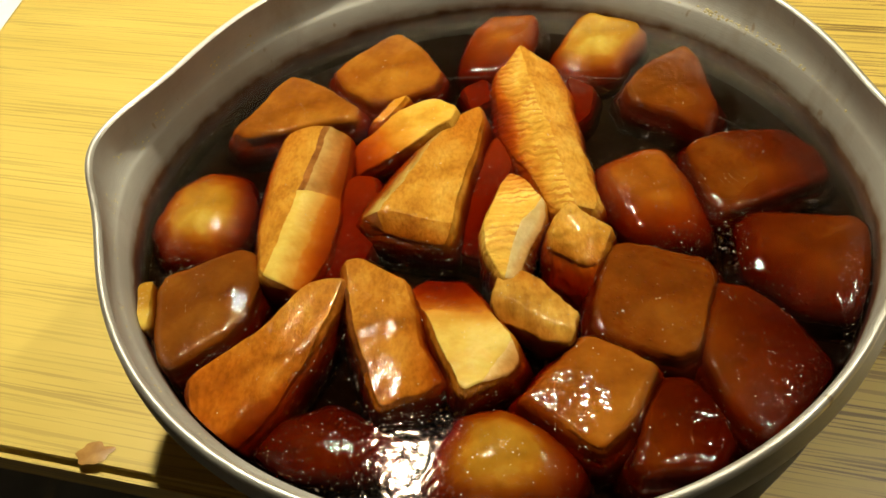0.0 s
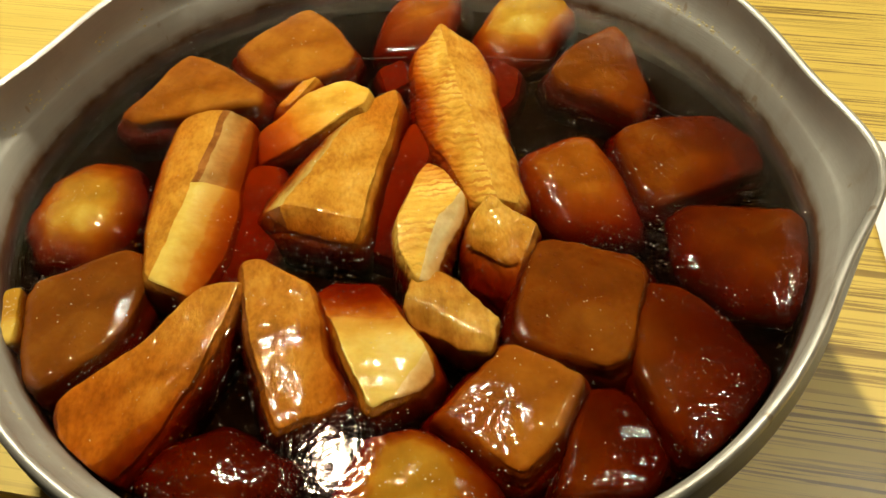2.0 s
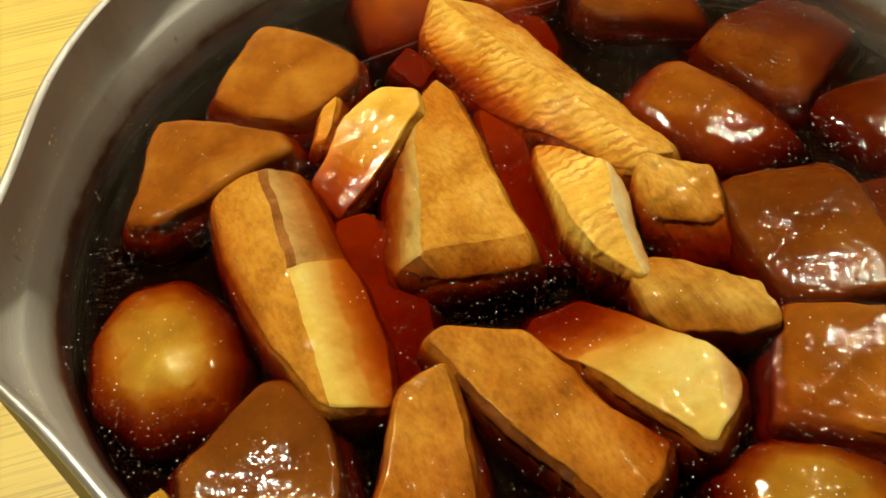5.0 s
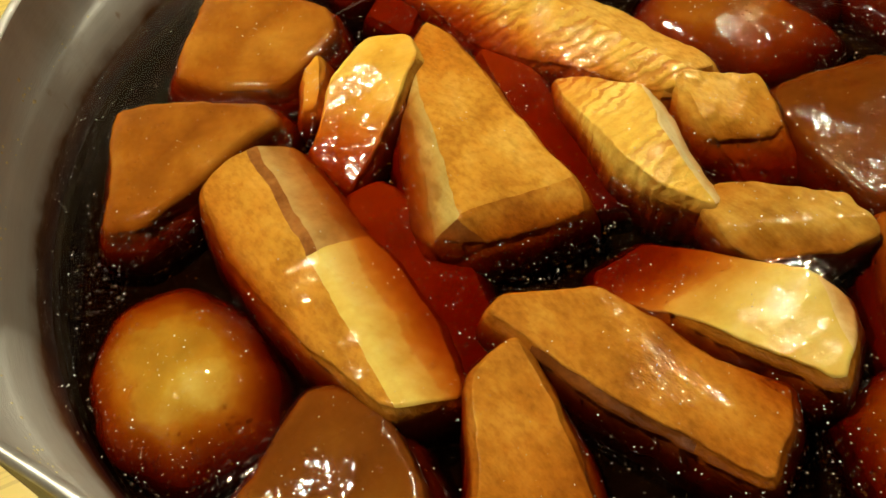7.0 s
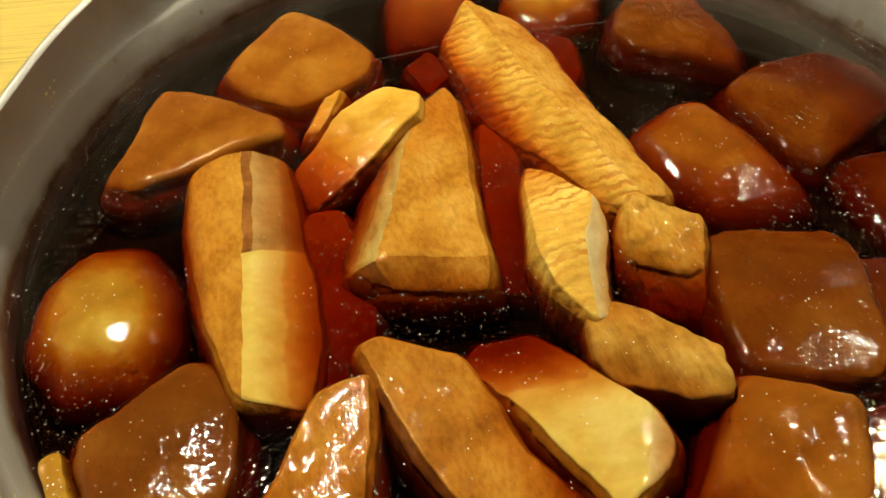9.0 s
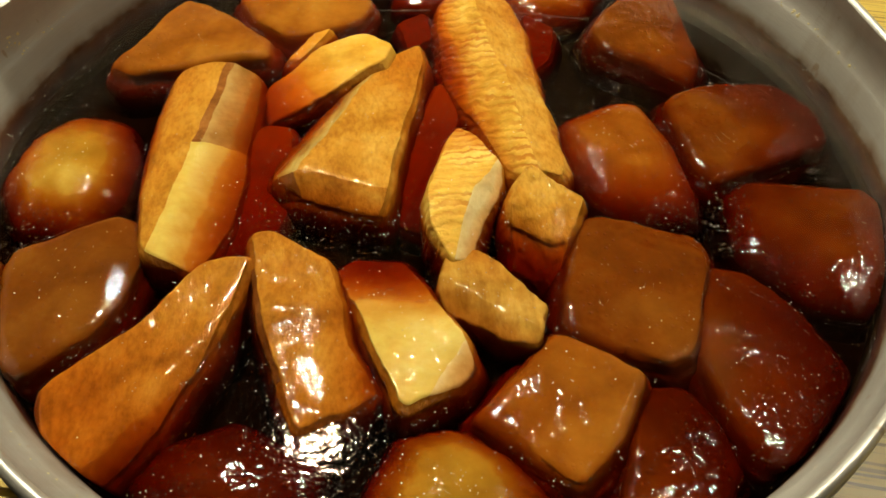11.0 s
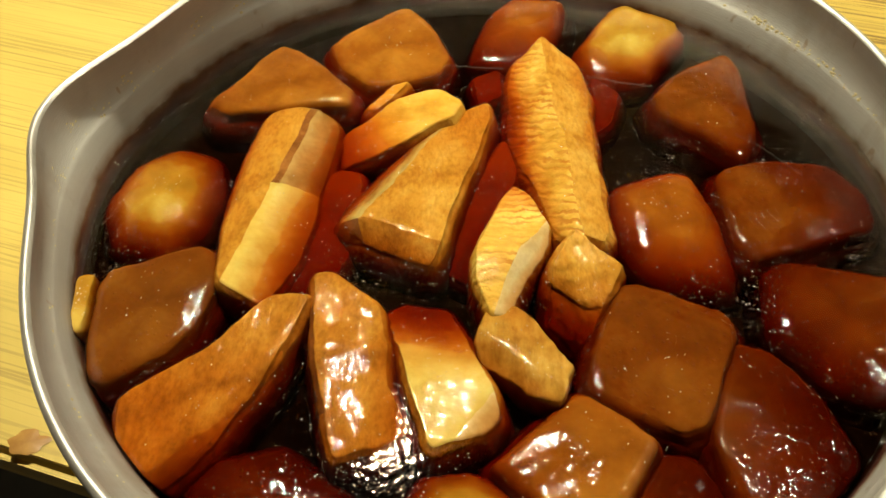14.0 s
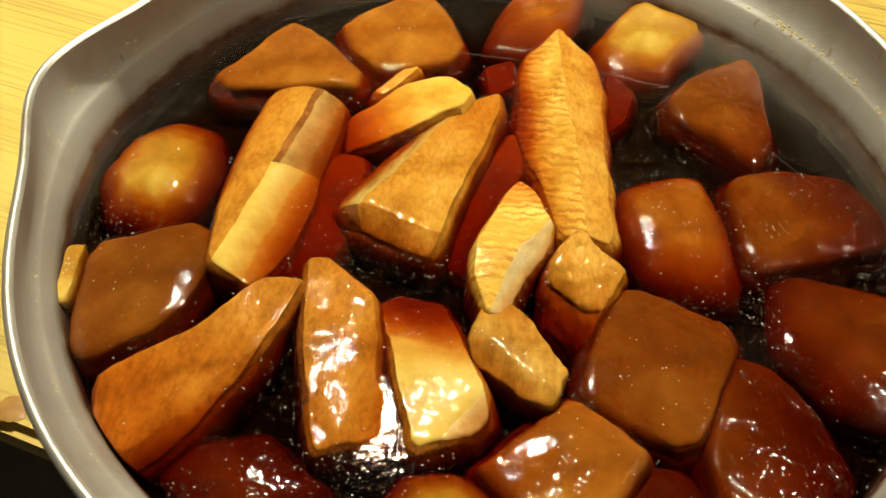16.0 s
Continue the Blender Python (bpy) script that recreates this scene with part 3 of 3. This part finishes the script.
radish((58, 43), [(-15, 1), (-10, 11), (9, 27), (13, 18), (14, -12), (8, -24), (-4, -14), (-14, -7)], 0.6, "three-cornered brown simmered radish chunk", (-0.06, 0.02), dome=1)
radish((76, 4), [(-19, 11), (-6, 17), (12, 19), (20, 7), (18, -5), (-3, -15), (-13, -20), (-18, -13)], -0.4, "dark brown simmered radish slab just under the broth surface", (-0.07, 0.0), dome=1.2, bevel=3, grow=1.05)
radish((45, -6), [(-16, 15), (-1, 22), (6, 22), (12, 7), (15, -11), (13, -19), (-2, -20), (-10, -14), (-16, -1)], -0.7, "rounded brown simmered radish chunk in dark broth", (0, 0.07), M_DAIKON_AMBER, dome=3, bevel=8, grow=1.1)
radish((81, -32), [(-17, 15), (-11, 19), (15, 15), (18, 9), (9, -17), (4, -20), (-8, -17), (-19, -5)], -0.9, "broad brown simmered radish block against the pan wall", (0.06, 0.05), M_DAIKON, dome=2, bevel=5, grow=1.05)
radish((38, -45), [(-8, 20), (-3, 21), (16, 14), (18, 9), (9, -17), (4, -20), (-7, -16), (-17, -10), (-15, 2)], 0.6, "square brown simmered radish block", (0, 0), cut=0.11, bevel=2.4)
radish((59, -62), [(-9, 15), (-4, 24), (3, 23), (13, 11), (19, -2), (9, -16), (0, -22), (-6, -22), (-11, -13), (-13, -1)], -1.0, "large wedge of dark brown simmered radish", (-0.13, 0.02), dome=0.5)
radish((38, -81), [(-3, 15), (5, 16), (11, 7), (13, -3), (6, -11), (-10, -13), (-13, -10), (-9, 2)], -1.3, "narrow dark simmered radish wedge by the pan wall", (-0.1, 0), dome=0.8)
radish((19, -73), [(-13, 4), (0, 19), (12, 13), (17, 7), (12, -4), (2, -15), (0, -15), (-11, -6), (-17, 0)], 1, "squarish glossy brown simmered radish block", (0.07, 0), M_DAIKON_AMBER)
radish((-1, -89), [(-16, 5), (-10, 16), (2, 17), (12, 11), (19, 2), (18, -4), (13, -10), (-4, -12), (-15, -8), (-19, -2)], -1.2, "large round simmered radish piece with pale middle", (0, 0), M_DAIKON_PALE, dome=5, bevel=9, flare=7, grow=1.12)
radish((-38, -82), [(-19, 0), (-14, 8), (-1, 12), (10, 6), (16, 2), (14, -6), (6, -10), (-10, -8)], -2.4, "sunken dark brown simmered radish piece", dome=2.5, bevel=5, grow=1.12)
radish((-73, -40), [(-16, 3), (-15, 10), (4, 20), (10, 17), (13, 9), (10, -7), (7, -13), (-6, -23), (-10, -21)], 1.4, "flat brown simmered radish slab with cut edge", (-0.02, 0), cut=0.11)
radish((-83, -4), [(-9, -18), (-17, -4), (-14, 12), (-4, 22), (9, 19), (15, 7), (14, -11), (6, -21)], -1.1, "round amber simmered radish with pale yellow middle", (0, 0), M_DAIKON_PALE, dome=5, bevel=9, flare=6, grow=1.14, cut=0.17)
radish((-60, 40), [(-22, -9), (-6, 21), (0, 19), (20, 1), (20, -7), (3, -10), (-16, -14)], 1.9, "three-cornered amber simmered radish chunk", (0, 0.02), M_DAIKON_AMBER, cut=0.11)
radish((-91, -41), [(-3, 7), (-1, 8), (1, 8), (3, -7), (2, -8), (0, -7)], 1.4, "thin pale slice of radish leaning on the pan wall", (0, 0), M_DAIKON_PALE, bevel=0.8, dome=0, flare=1.0)

# ---------------------------------------------------------------- simmered fish
fish((-55, -61), [(-19, -3), (-3, 10), (7, 24), (16, 25), (14, 15), (9, 0), (3, -12), (-5, -22), (-8, -23), (-16, -16)], [(1.8, 0.02, 0.05), (4.3, -0.4, 0.35)],
     "long tapering brown simmered fish piece in broth", [M_FLESH, M_FLESH], ["flesh", "flesh"])
fish((-54, 0), [(-8, 28), (-1, 30), (12, 26), (11, -1), (9, -24), (4, -38), (-7, -34), (-11, -12), (-12, 12)], [(9.9, 0.85, -0.02), (3.5, 0.14, -0.02), (3.7, -0.46, 0.07), (3.34, 0, 0)],
     "tall fish piece with grey and white skin strip", [M_FLESH_GOLD, M_FLESH_GOLD, (M_SKIN_PALE, M_SKIN_GREY), (M_SKIN_PALE, M_BLOOD)], ["flank_flesh", "flesh", ("pale_skin", "grey_skin"), ("pale_skin", "bloodline")], split=-1, soft=0.15, flare=5)
fish((-24, 28), [(-18, -5), (-5, 6), (8, 11), (15, 5), (12, -2), (-5, -12), (-17, -18)], [(3.0, 0.2, 0.15), (4.6, 0, 0)],
     "fish piece with golden belly skin upwards", [M_SKIN_GOLD, M_SKIN_GOLD], ["skin", "skin"], side_skin=(200, 360, M_FLESH_GOLD, "flesh"), flare=4, bevel=1.0)
fish((-30, 40), [(-7, -7), (-1, 2), (5, 4), (-4, -8)], [(1.6, 0.1, 0.1)], "thin pale slice of fish skin behind a fish piece", [M_SKIN_GOLD], ["skin"])
fish((-17, 3), [(14.5, 35), (16, 28), (9, -3), (4.5, -27), (-4, -25), (-20.5, -18), (-20, -7), (-11, 9), (2, 25)],
     [(3.2, -0.02, -0.045), (15.65, 0.196, 0.588), (8.14, 0.665, -0.3525), (29.1, 0.9, 0.79)],
     "triangular brown fish piece rising from the broth", [M_FLESH_GOLD, M_FLESH, M_SKIN_STRIP, M_BLOOD], ["flesh", "front_flesh", "skin", "dark_corner"], cut=0.09)
fish((18, 19), [(-15, 35), (-7, 47), (4, 39), (7, 25), (8, 0), (9, -15), (10, -31), (9, -35), (1, -34), (-3, -30), (-8, -12), (-16, 6)], [(5.4, 0.55, 0.075), (5, -0.35, -0.05)],
     "long ridged amber fish fillet piece with visible flakes", [M_FLAKE, M_FLESH_GOLD], ["flaked_flesh", "flesh"], rough=0.6)
fish((5, -17), [(0, 22.5), (5, 17), (10, 4), (0, -21), (-4, -21.5), (-7.5, -13), (-8, -4), (-5.5, 5), (-3, 15)], [(5.2, 0.0, -0.23), (6.2, -0.03, 0.13), (8.8, -0.867, 0.387)],
     "flaky fish piece with a white cut face", [M_FLAKE_ACROSS, M_FLAKE_ACROSS, M_CUT], ["flesh", "flesh", "cut_face"], flare=3.0, cut=0.08)
fish((21, -28), [(-1.6, 15), (9, 4.5), (6, -4), (1, -15), (-7, -8), (-6.8, 2)], [(2.2, 0, 0.26), (2.3, 0.25, 0.55)],
     "small glossy amber cube of simmered fish", [M_FLESH_GOLD, M_FLESH_GOLD], ["flesh", "side_flesh"], rough=0.8, cut=0.06)
fish((9, -46), [(-9, 9.5), (-2.5, 12), (3, 7), (7, -1.5), (10, -4.5), (8, -13), (2, -12), (-5, -6.5), (-9, -4.5), (-10.5, 1)], [(2.8, -0.05, -0.12), (4.6, 0.3, 0.34)],
     "small torn pale brown scrap of simmered fish", [M_SCRAP, M_SCRAP], ["flesh", "torn_edge"], rough=0.45, cut=0.07, flare=1.0)
fish((-27, -53), [(-12, 23), (-8, 24), (4, 15), (7, 6), (8, -4), (14, -14), (8, -19), (0, -22), (-1, -21), (-8, 0), (-11, 14)], [(2.8, 0, 0.02), (3.8, -0.3, 0)],
     "thick brown simmered fish slab with dark crease", [M_FLESH, M_FLESH], ["flesh", "flesh"], side_skin=(130, 250, M_BLOOD, "dark_side"), cut=0.07)
fish((-8, -50), [(-15, 14), (-10, 18), (0, 17), (6, 3), (13, -13), (10, -17), (-1, -22), (-9, 0)], [(1.6, 0, -0.3), (2.9, 0, 0), (10.5, -0.5, 0.3)],
     "fish slab with smooth creamy white skin upwards", [M_SKIN_PALE, M_SKIN_PALE, M_CUT], ["skin", "skin", "cut_face"], side_skin=(0, 360, M_FLESH_GOLD, "flesh"), cut=0.07)
for at, cs in (((-41, -11), [(-1, 22), (7, 20), (8, -7), (3, -23), (-9, -25), (-7, -1)]), ((-2, 0), [(4, 26), (9, 12), (2, -5), (3, -18), (-2, -26), (-10, -20), (-3, 3)]),
               ((31, 43), [(-4, 14), (4, 7), (1, -7), (-4, -13)]), ((-3, 49), [(-5, 4), (3, 9), (5, -3), (-2, -8)])):
    fish(at, cs, [(-2.9, 0.0, 0.05)], "sunken fish piece glowing dark red through broth", [M_SUNK], ["flesh"])


# ---------------------------------------------------------------- bubbles, fat droplets and painted glints on the broth
def bubbles():
    rng = random.Random(5)
    bm = bmesh.new()
    spots = []
    for _ in range(1900):
        a, q = rng.uniform(0, 2 * math.pi), 0.1 * math.sqrt(rng.random())
        spots.append((PAN_X + q * math.cos(a), PAN_Y + q * math.sin(a), rng.choice((0.14, 0.2, 0.2, 0.28, 0.4)) * MM))
    for first, last, step in ((8, 50, 1.3), (112, 172, 3.6), (-40, 6, 4.0)):   # larger ones strung along the wall
        a = first
        while a < last:
            r = rng.uniform(0.5, 1.35) * MM
            q = 0.1000 - 0.6 * r
            spots.append((PAN_X + q * math.cos(radians(a)), PAN_Y + q * math.sin(radians(a)), r))
            a += step * rng.uniform(0.6, 1.5)
    for x, y, r in ((85, -14, 1.6), (88, -17, 1.1), (91, -15, 0.9), (58, -17, 1.2), (47, 33, 1.0), (-63, -8, 0.9), (-68, 20, 0.8), (-38, 55, 0.8), (60, 14, 0.8), (2, 40, 0.7)):
        spots.append((x * MM, y * MM, r * MM))
    for x, y, r in spots:
        tall, seg = (0.55, 14) if r > 0.0004 else (0.8, 6)
        base = [bm.verts.new((x + r * math.cos(2 * math.pi * i / seg), y + r * math.sin(2 * math.pi * i / seg), LEVEL + 0.00005)) for i in range(seg)]
        mid = [bm.verts.new((x + 0.72 * r * math.cos(2 * math.pi * i / seg), y + 0.72 * r * math.sin(2 * math.pi * i / seg), LEVEL + 0.66 * r * tall)) for i in range(seg)]
        tip = bm.verts.new((x, y, LEVEL + r * tall))
        for i in range(seg):
            j = (i + 1) % seg
            bm.faces.new((base[i], base[j], mid[j], mid[i]))
            bm.faces.new((mid[i], mid[j], tip))
    ob = part("bubbles", bm, M_BUBBLE)
    return tagged(ob, "tiny clear bubbles and fat droplets on dark broth", "bubbles", "", "stuff")


def bubble_film():
    m, nt, out = mat("clear_bubble")
    tr = node(nt, "ShaderNodeBsdfTransparent", Color=(0.97, 0.93, 0.88, 1))
    gl = node(nt, "ShaderNodeBsdfGlossy", Roughness=0.12, Color=(1, 1, 1, 1))
    fr = node(nt, "ShaderNodeFresnel", IOR=1.45)
    mx = node(nt, "ShaderNodeMixShader", {0: fr.outputs[0], 1: tr.outputs[0], 2: gl.outputs[0]})
    nt.links.new(mx.outputs[0], out.inputs[0])
    return m


M_BUBBLE = bubble_film()
bubbles()


def flecks():
    """White specks that paint in the lamp's glints on the broth and on the food."""
    rng = random.Random(11)
    places = list(FLECKS)
    while len(places) < 8000:
        a, q = rng.uniform(0, 2 * math.pi), 0.100 * math.sqrt(rng.random())
        x, y = PAN_X + q * math.cos(a), PAN_Y + q * math.sin(a)
        if noise.noise(Vector((x * 60, y * 60, 3.0))) + 0.62 * rng.random() > 0.25 + (0.16 if x > 0.03 and y < 0.01 else 0):
            places.append((x, y, LEVEL))
    bm = bmesh.new()
    for x, y, z in places:
        r, a = rng.choice((0.05, 0.06, 0.07, 0.08, 0.11, 0.17)) * MM, rng.uniform(0, 2)
        ring = [bm.verts.new((x + r * math.cos(a + k * math.pi / 2), y + r * math.sin(a + k * math.pi / 2), z + 0.00004)) for k in range(4)]
        tip = bm.verts.new((x, y, z + 0.00004 + 0.6 * r))
        for k in range(4):
            bm.faces.new((ring[k], ring[(k + 1) % 4], tip))
    ob = part("glint_flecks", bm, M_GLINT)
    return tagged(ob, "white painted glint specks scattered over broth and food", "fat flecks", "", "stuff")


flecks()


def film_line(points, r):
    """The raised rim of a patch of fat afloat: a thin clear ridge through some places (mm)."""
    pts = [Vector((x * MM, y * MM, LEVEL)) for x, y in points]
    run = []
    for a, b in zip(pts, pts[1:]):
        run += [a.lerp(b, k / 8) for k in range(8)]
    run.append(pts[-1])
    for _ in range(6):
        run = run[:1] + [(a + b * 2 + c) / 4 for a, b, c in zip(run, run[1:], run[2:])] + run[-1:]
    bm = bmesh.new()
    rows = []
    for k, p in enumerate(run):
        way = (run[min(k + 1, len(run) - 1)] - run[max(k - 1, 0)]).normalized()
        out = Vector((-way.y, way.x, 0))
        rows.append([bm.verts.new(p + out * (r * d) + Vector((0, 0, 0.00006 + r * h))) for d, h in ((-1.6, 0), (-0.6, 0.45), (0, 0.6), (0.6, 0.45), (1.6, 0))])
    for a, b in zip(rows, rows[1:]):
        for k in range(4):
            bm.faces.new((a[k], a[k + 1], b[k + 1], b[k]))
    ob = part("fat_film_edge", bm, M_FILM)
    return tagged(ob, "thin clear edge of a fat film on broth", "fat film", "fat film edges")


def film_clear():
    m, nt, out = mat("fat_film")
    tr = node(nt, "ShaderNodeBsdfTransparent", Color=(0.95, 0.88, 0.80, 1))
    df = node(nt, "ShaderNodeBsdfDiffuse", Color=(0.62, 0.50, 0.38, 1))
    mx = node(nt, "ShaderNodeMixShader", {1: tr.outputs[0], 2: df.outputs[0]}, Fac=0.05)
    nt.links.new(mx.outputs[0], out.inputs[0])
    return m


M_FILM = film_clear()
film_line([(-24, 52), (-16, 54.5), (-6, 54), (1, 54)], 0.17 * MM)
film_line([(25, 52), (29, 51.5), (34, 50), (44, 48.5)], 0.17 * MM)
film_line([(64, 29.5), (70, 25), (79, 14)], 0.11 * MM)


def wall_scum():
    """Crumbs of dried scum stuck to the step of the pan wall, thick on the far side, and smears beside the spout."""
    rng = random.Random(21)
    bm = bmesh.new()
    spots = []
    for _ in range(95):
        spots.append((rng.gauss(36, 11), 0.0812 + rng.gauss(0, 0.0003), None, rng.choice((0.2, 0.25, 0.35, 0.55)) * MM))
    for _ in range(70):
        spots.append((rng.uniform(95, 265), 0.0812 + rng.gauss(0, 0.0003), None, rng.choice((0.2, 0.25, 0.35)) * MM))
    for deg, z in ((164, 0.0838), (170, 0.0830), (176, 0.0845), (184, 0.0826), (148, 0.0842), (139, 0.0836)):
        for _ in range(12):
            zz = z + rng.gauss(0, 0.0012)
            spots.append((deg + rng.gauss(0, 0.8), zz, None, rng.choice((0.25, 0.35, 0.5)) * MM))
    for deg, z, q, r in spots:
        if q is None:
            u = (z - 0.0808) / 0.0009 if z < 0.0817 else (z - 0.0817) / 0.0038
            share, base = (0.36 + 0.08 * u, 0.1018 + 0.0008 * u) if z < 0.0817 else (0.44 + 0.22 * u, 0.1026 + 0.0024 * min(1, u))
            q = (1 - share) * base + share * (lip(deg) - 0.0012) - 0.0001
        a = radians(deg)
        at = Vector((PAN_X + q * math.cos(a), PAN_Y + q * math.sin(a), z))
        out, along = Vector((-math.cos(a), -math.sin(a), 0.5)).normalized(), Vector((-math.sin(a), math.cos(a), 0))
        up = out.cross(along)
        ring = []
        for k in range(6):
            w = r * rng.uniform(0.6, 1.2)
            ring.append(bm.verts.new(at + along * (1.3 * w * math.cos(k * math.pi / 3)) + up * (w * math.sin(k * math.pi / 3)) - out * 0.0001))
        tip = bm.verts.new(at + out * (0.35 * r))
        for k in range(6):
            bm.faces.new((ring[k], ring[(k + 1) % 6], tip))
    ob = part("dried_scum", bm, M_SCUM)
    return tagged(ob, "crumbs of dried yellow scum on the saucepan wall", "scum", "", "stuff")


M_SCUM = plain("dried_scum", (0.30, 0.22, 0.08), (0.55, 0.46, 0.22), 700, 0.5)
wall_scum()


# ---------------------------------------------------------------- papers and a spill on the table
def paper(name, at, turn, w, h, bars, label):
    """A sheet of paper that bows a little, with rows of print as plain bars."""
    ob = thing(name, at, label, "paper", "paper sheets")
    ob.rotation_euler = (0, 0, radians(turn))
    bm = bmesh.new()
    nx, ny = 12, 16
    lift = lambda x, y: 0.0006 + 0.0006 * (1 + math.sin(9 * x + 14 * y))
    tops = [[bm.verts.new((w * i / nx, h * j / ny, lift(w * i / nx, h * j / ny))) for j in range(ny + 1)] for i in range(nx + 1)]
    lows = [[bm.verts.new((v.co.x, v.co.y, v.co.z - 0.0002)) for v in col] for col in tops]
    for i in range(nx):
        for j in range(ny):
            bm.faces.new((tops[i][j], tops[i + 1][j], tops[i + 1][j + 1], tops[i][j + 1]))
            bm.faces.new((lows[i][j], lows[i][j + 1], lows[i + 1][j + 1], lows[i + 1][j]))
    bmesh.ops.recalc_face_normals(bm, faces=bm.faces[:])
    part("sheet", bm, M_PAPER, ob)
    for x0, x1, y, tall in bars:
        bm = bmesh.new()
        n = 8
        row = [[bm.verts.new((x0 + (x1 - x0) * i / n, y + dy, lift(x0 + (x1 - x0) * i / n, y) + 0.0003)) for dy in (0, tall)] for i in range(n + 1)]
        for a, b in zip(row, row[1:]):
            bm.faces.new((a[0], b[0], b[1], a[1]))
        part("print_bar", bm, M_INK, ob)
    return ob


paper("paper_sheet", (-0.478, 0.115, 0), 0.0, 0.210, 0.297, [(0.150, 0.198, 0.105 + 0.012 * k, 0.004) for k in range(4)] + [(0.03, 0.13, 0.04 + 0.016 * k, 0.004) for k in range(12)],
      "white printed paper sheet lying on the table")
paper("paper_sheet", (0.1495, -0.038, 0), -11.0, 0.148, 0.128, [(0.02, 0.12, 0.03 + 0.014 * k, 0.003) for k in range(6)],
      "white printed paper sheet beside the saucepan")


def spill(at, r, seed):
    bm = bmesh.new()
    count = 28
    rim = []
    for i in range(count):
        a = 2 * math.pi * i / count
        q = r * (1 + 0.45 * noise.noise(Vector((1.6 * math.cos(a), 1.6 * math.sin(a), seed))))
        rim.append((q * math.cos(a), 0.7 * q * math.sin(a)))
    mid = bm.verts.new((0, 0, 0.0003))
    inner = [bm.verts.new((0.8 * x, 0.8 * y, 0.0003)) for x, y in rim]
    outer = [bm.verts.new((x, y, 0.00005)) for x, y in rim]
    for i in range(count):
        j = (i + 1) % count
        bm.faces.new((mid, inner[i], inner[j]))
        bm.faces.new((inner[i], outer[i], outer[j], inner[j]))
    ob = part("broth_spill", bm, M_STAIN)
    ob.location = at
    return tagged(ob, "dried brown broth spill on the table edge", "spill")


spill((-0.131, -0.0385, 0.0002), 0.0055, 2.2)
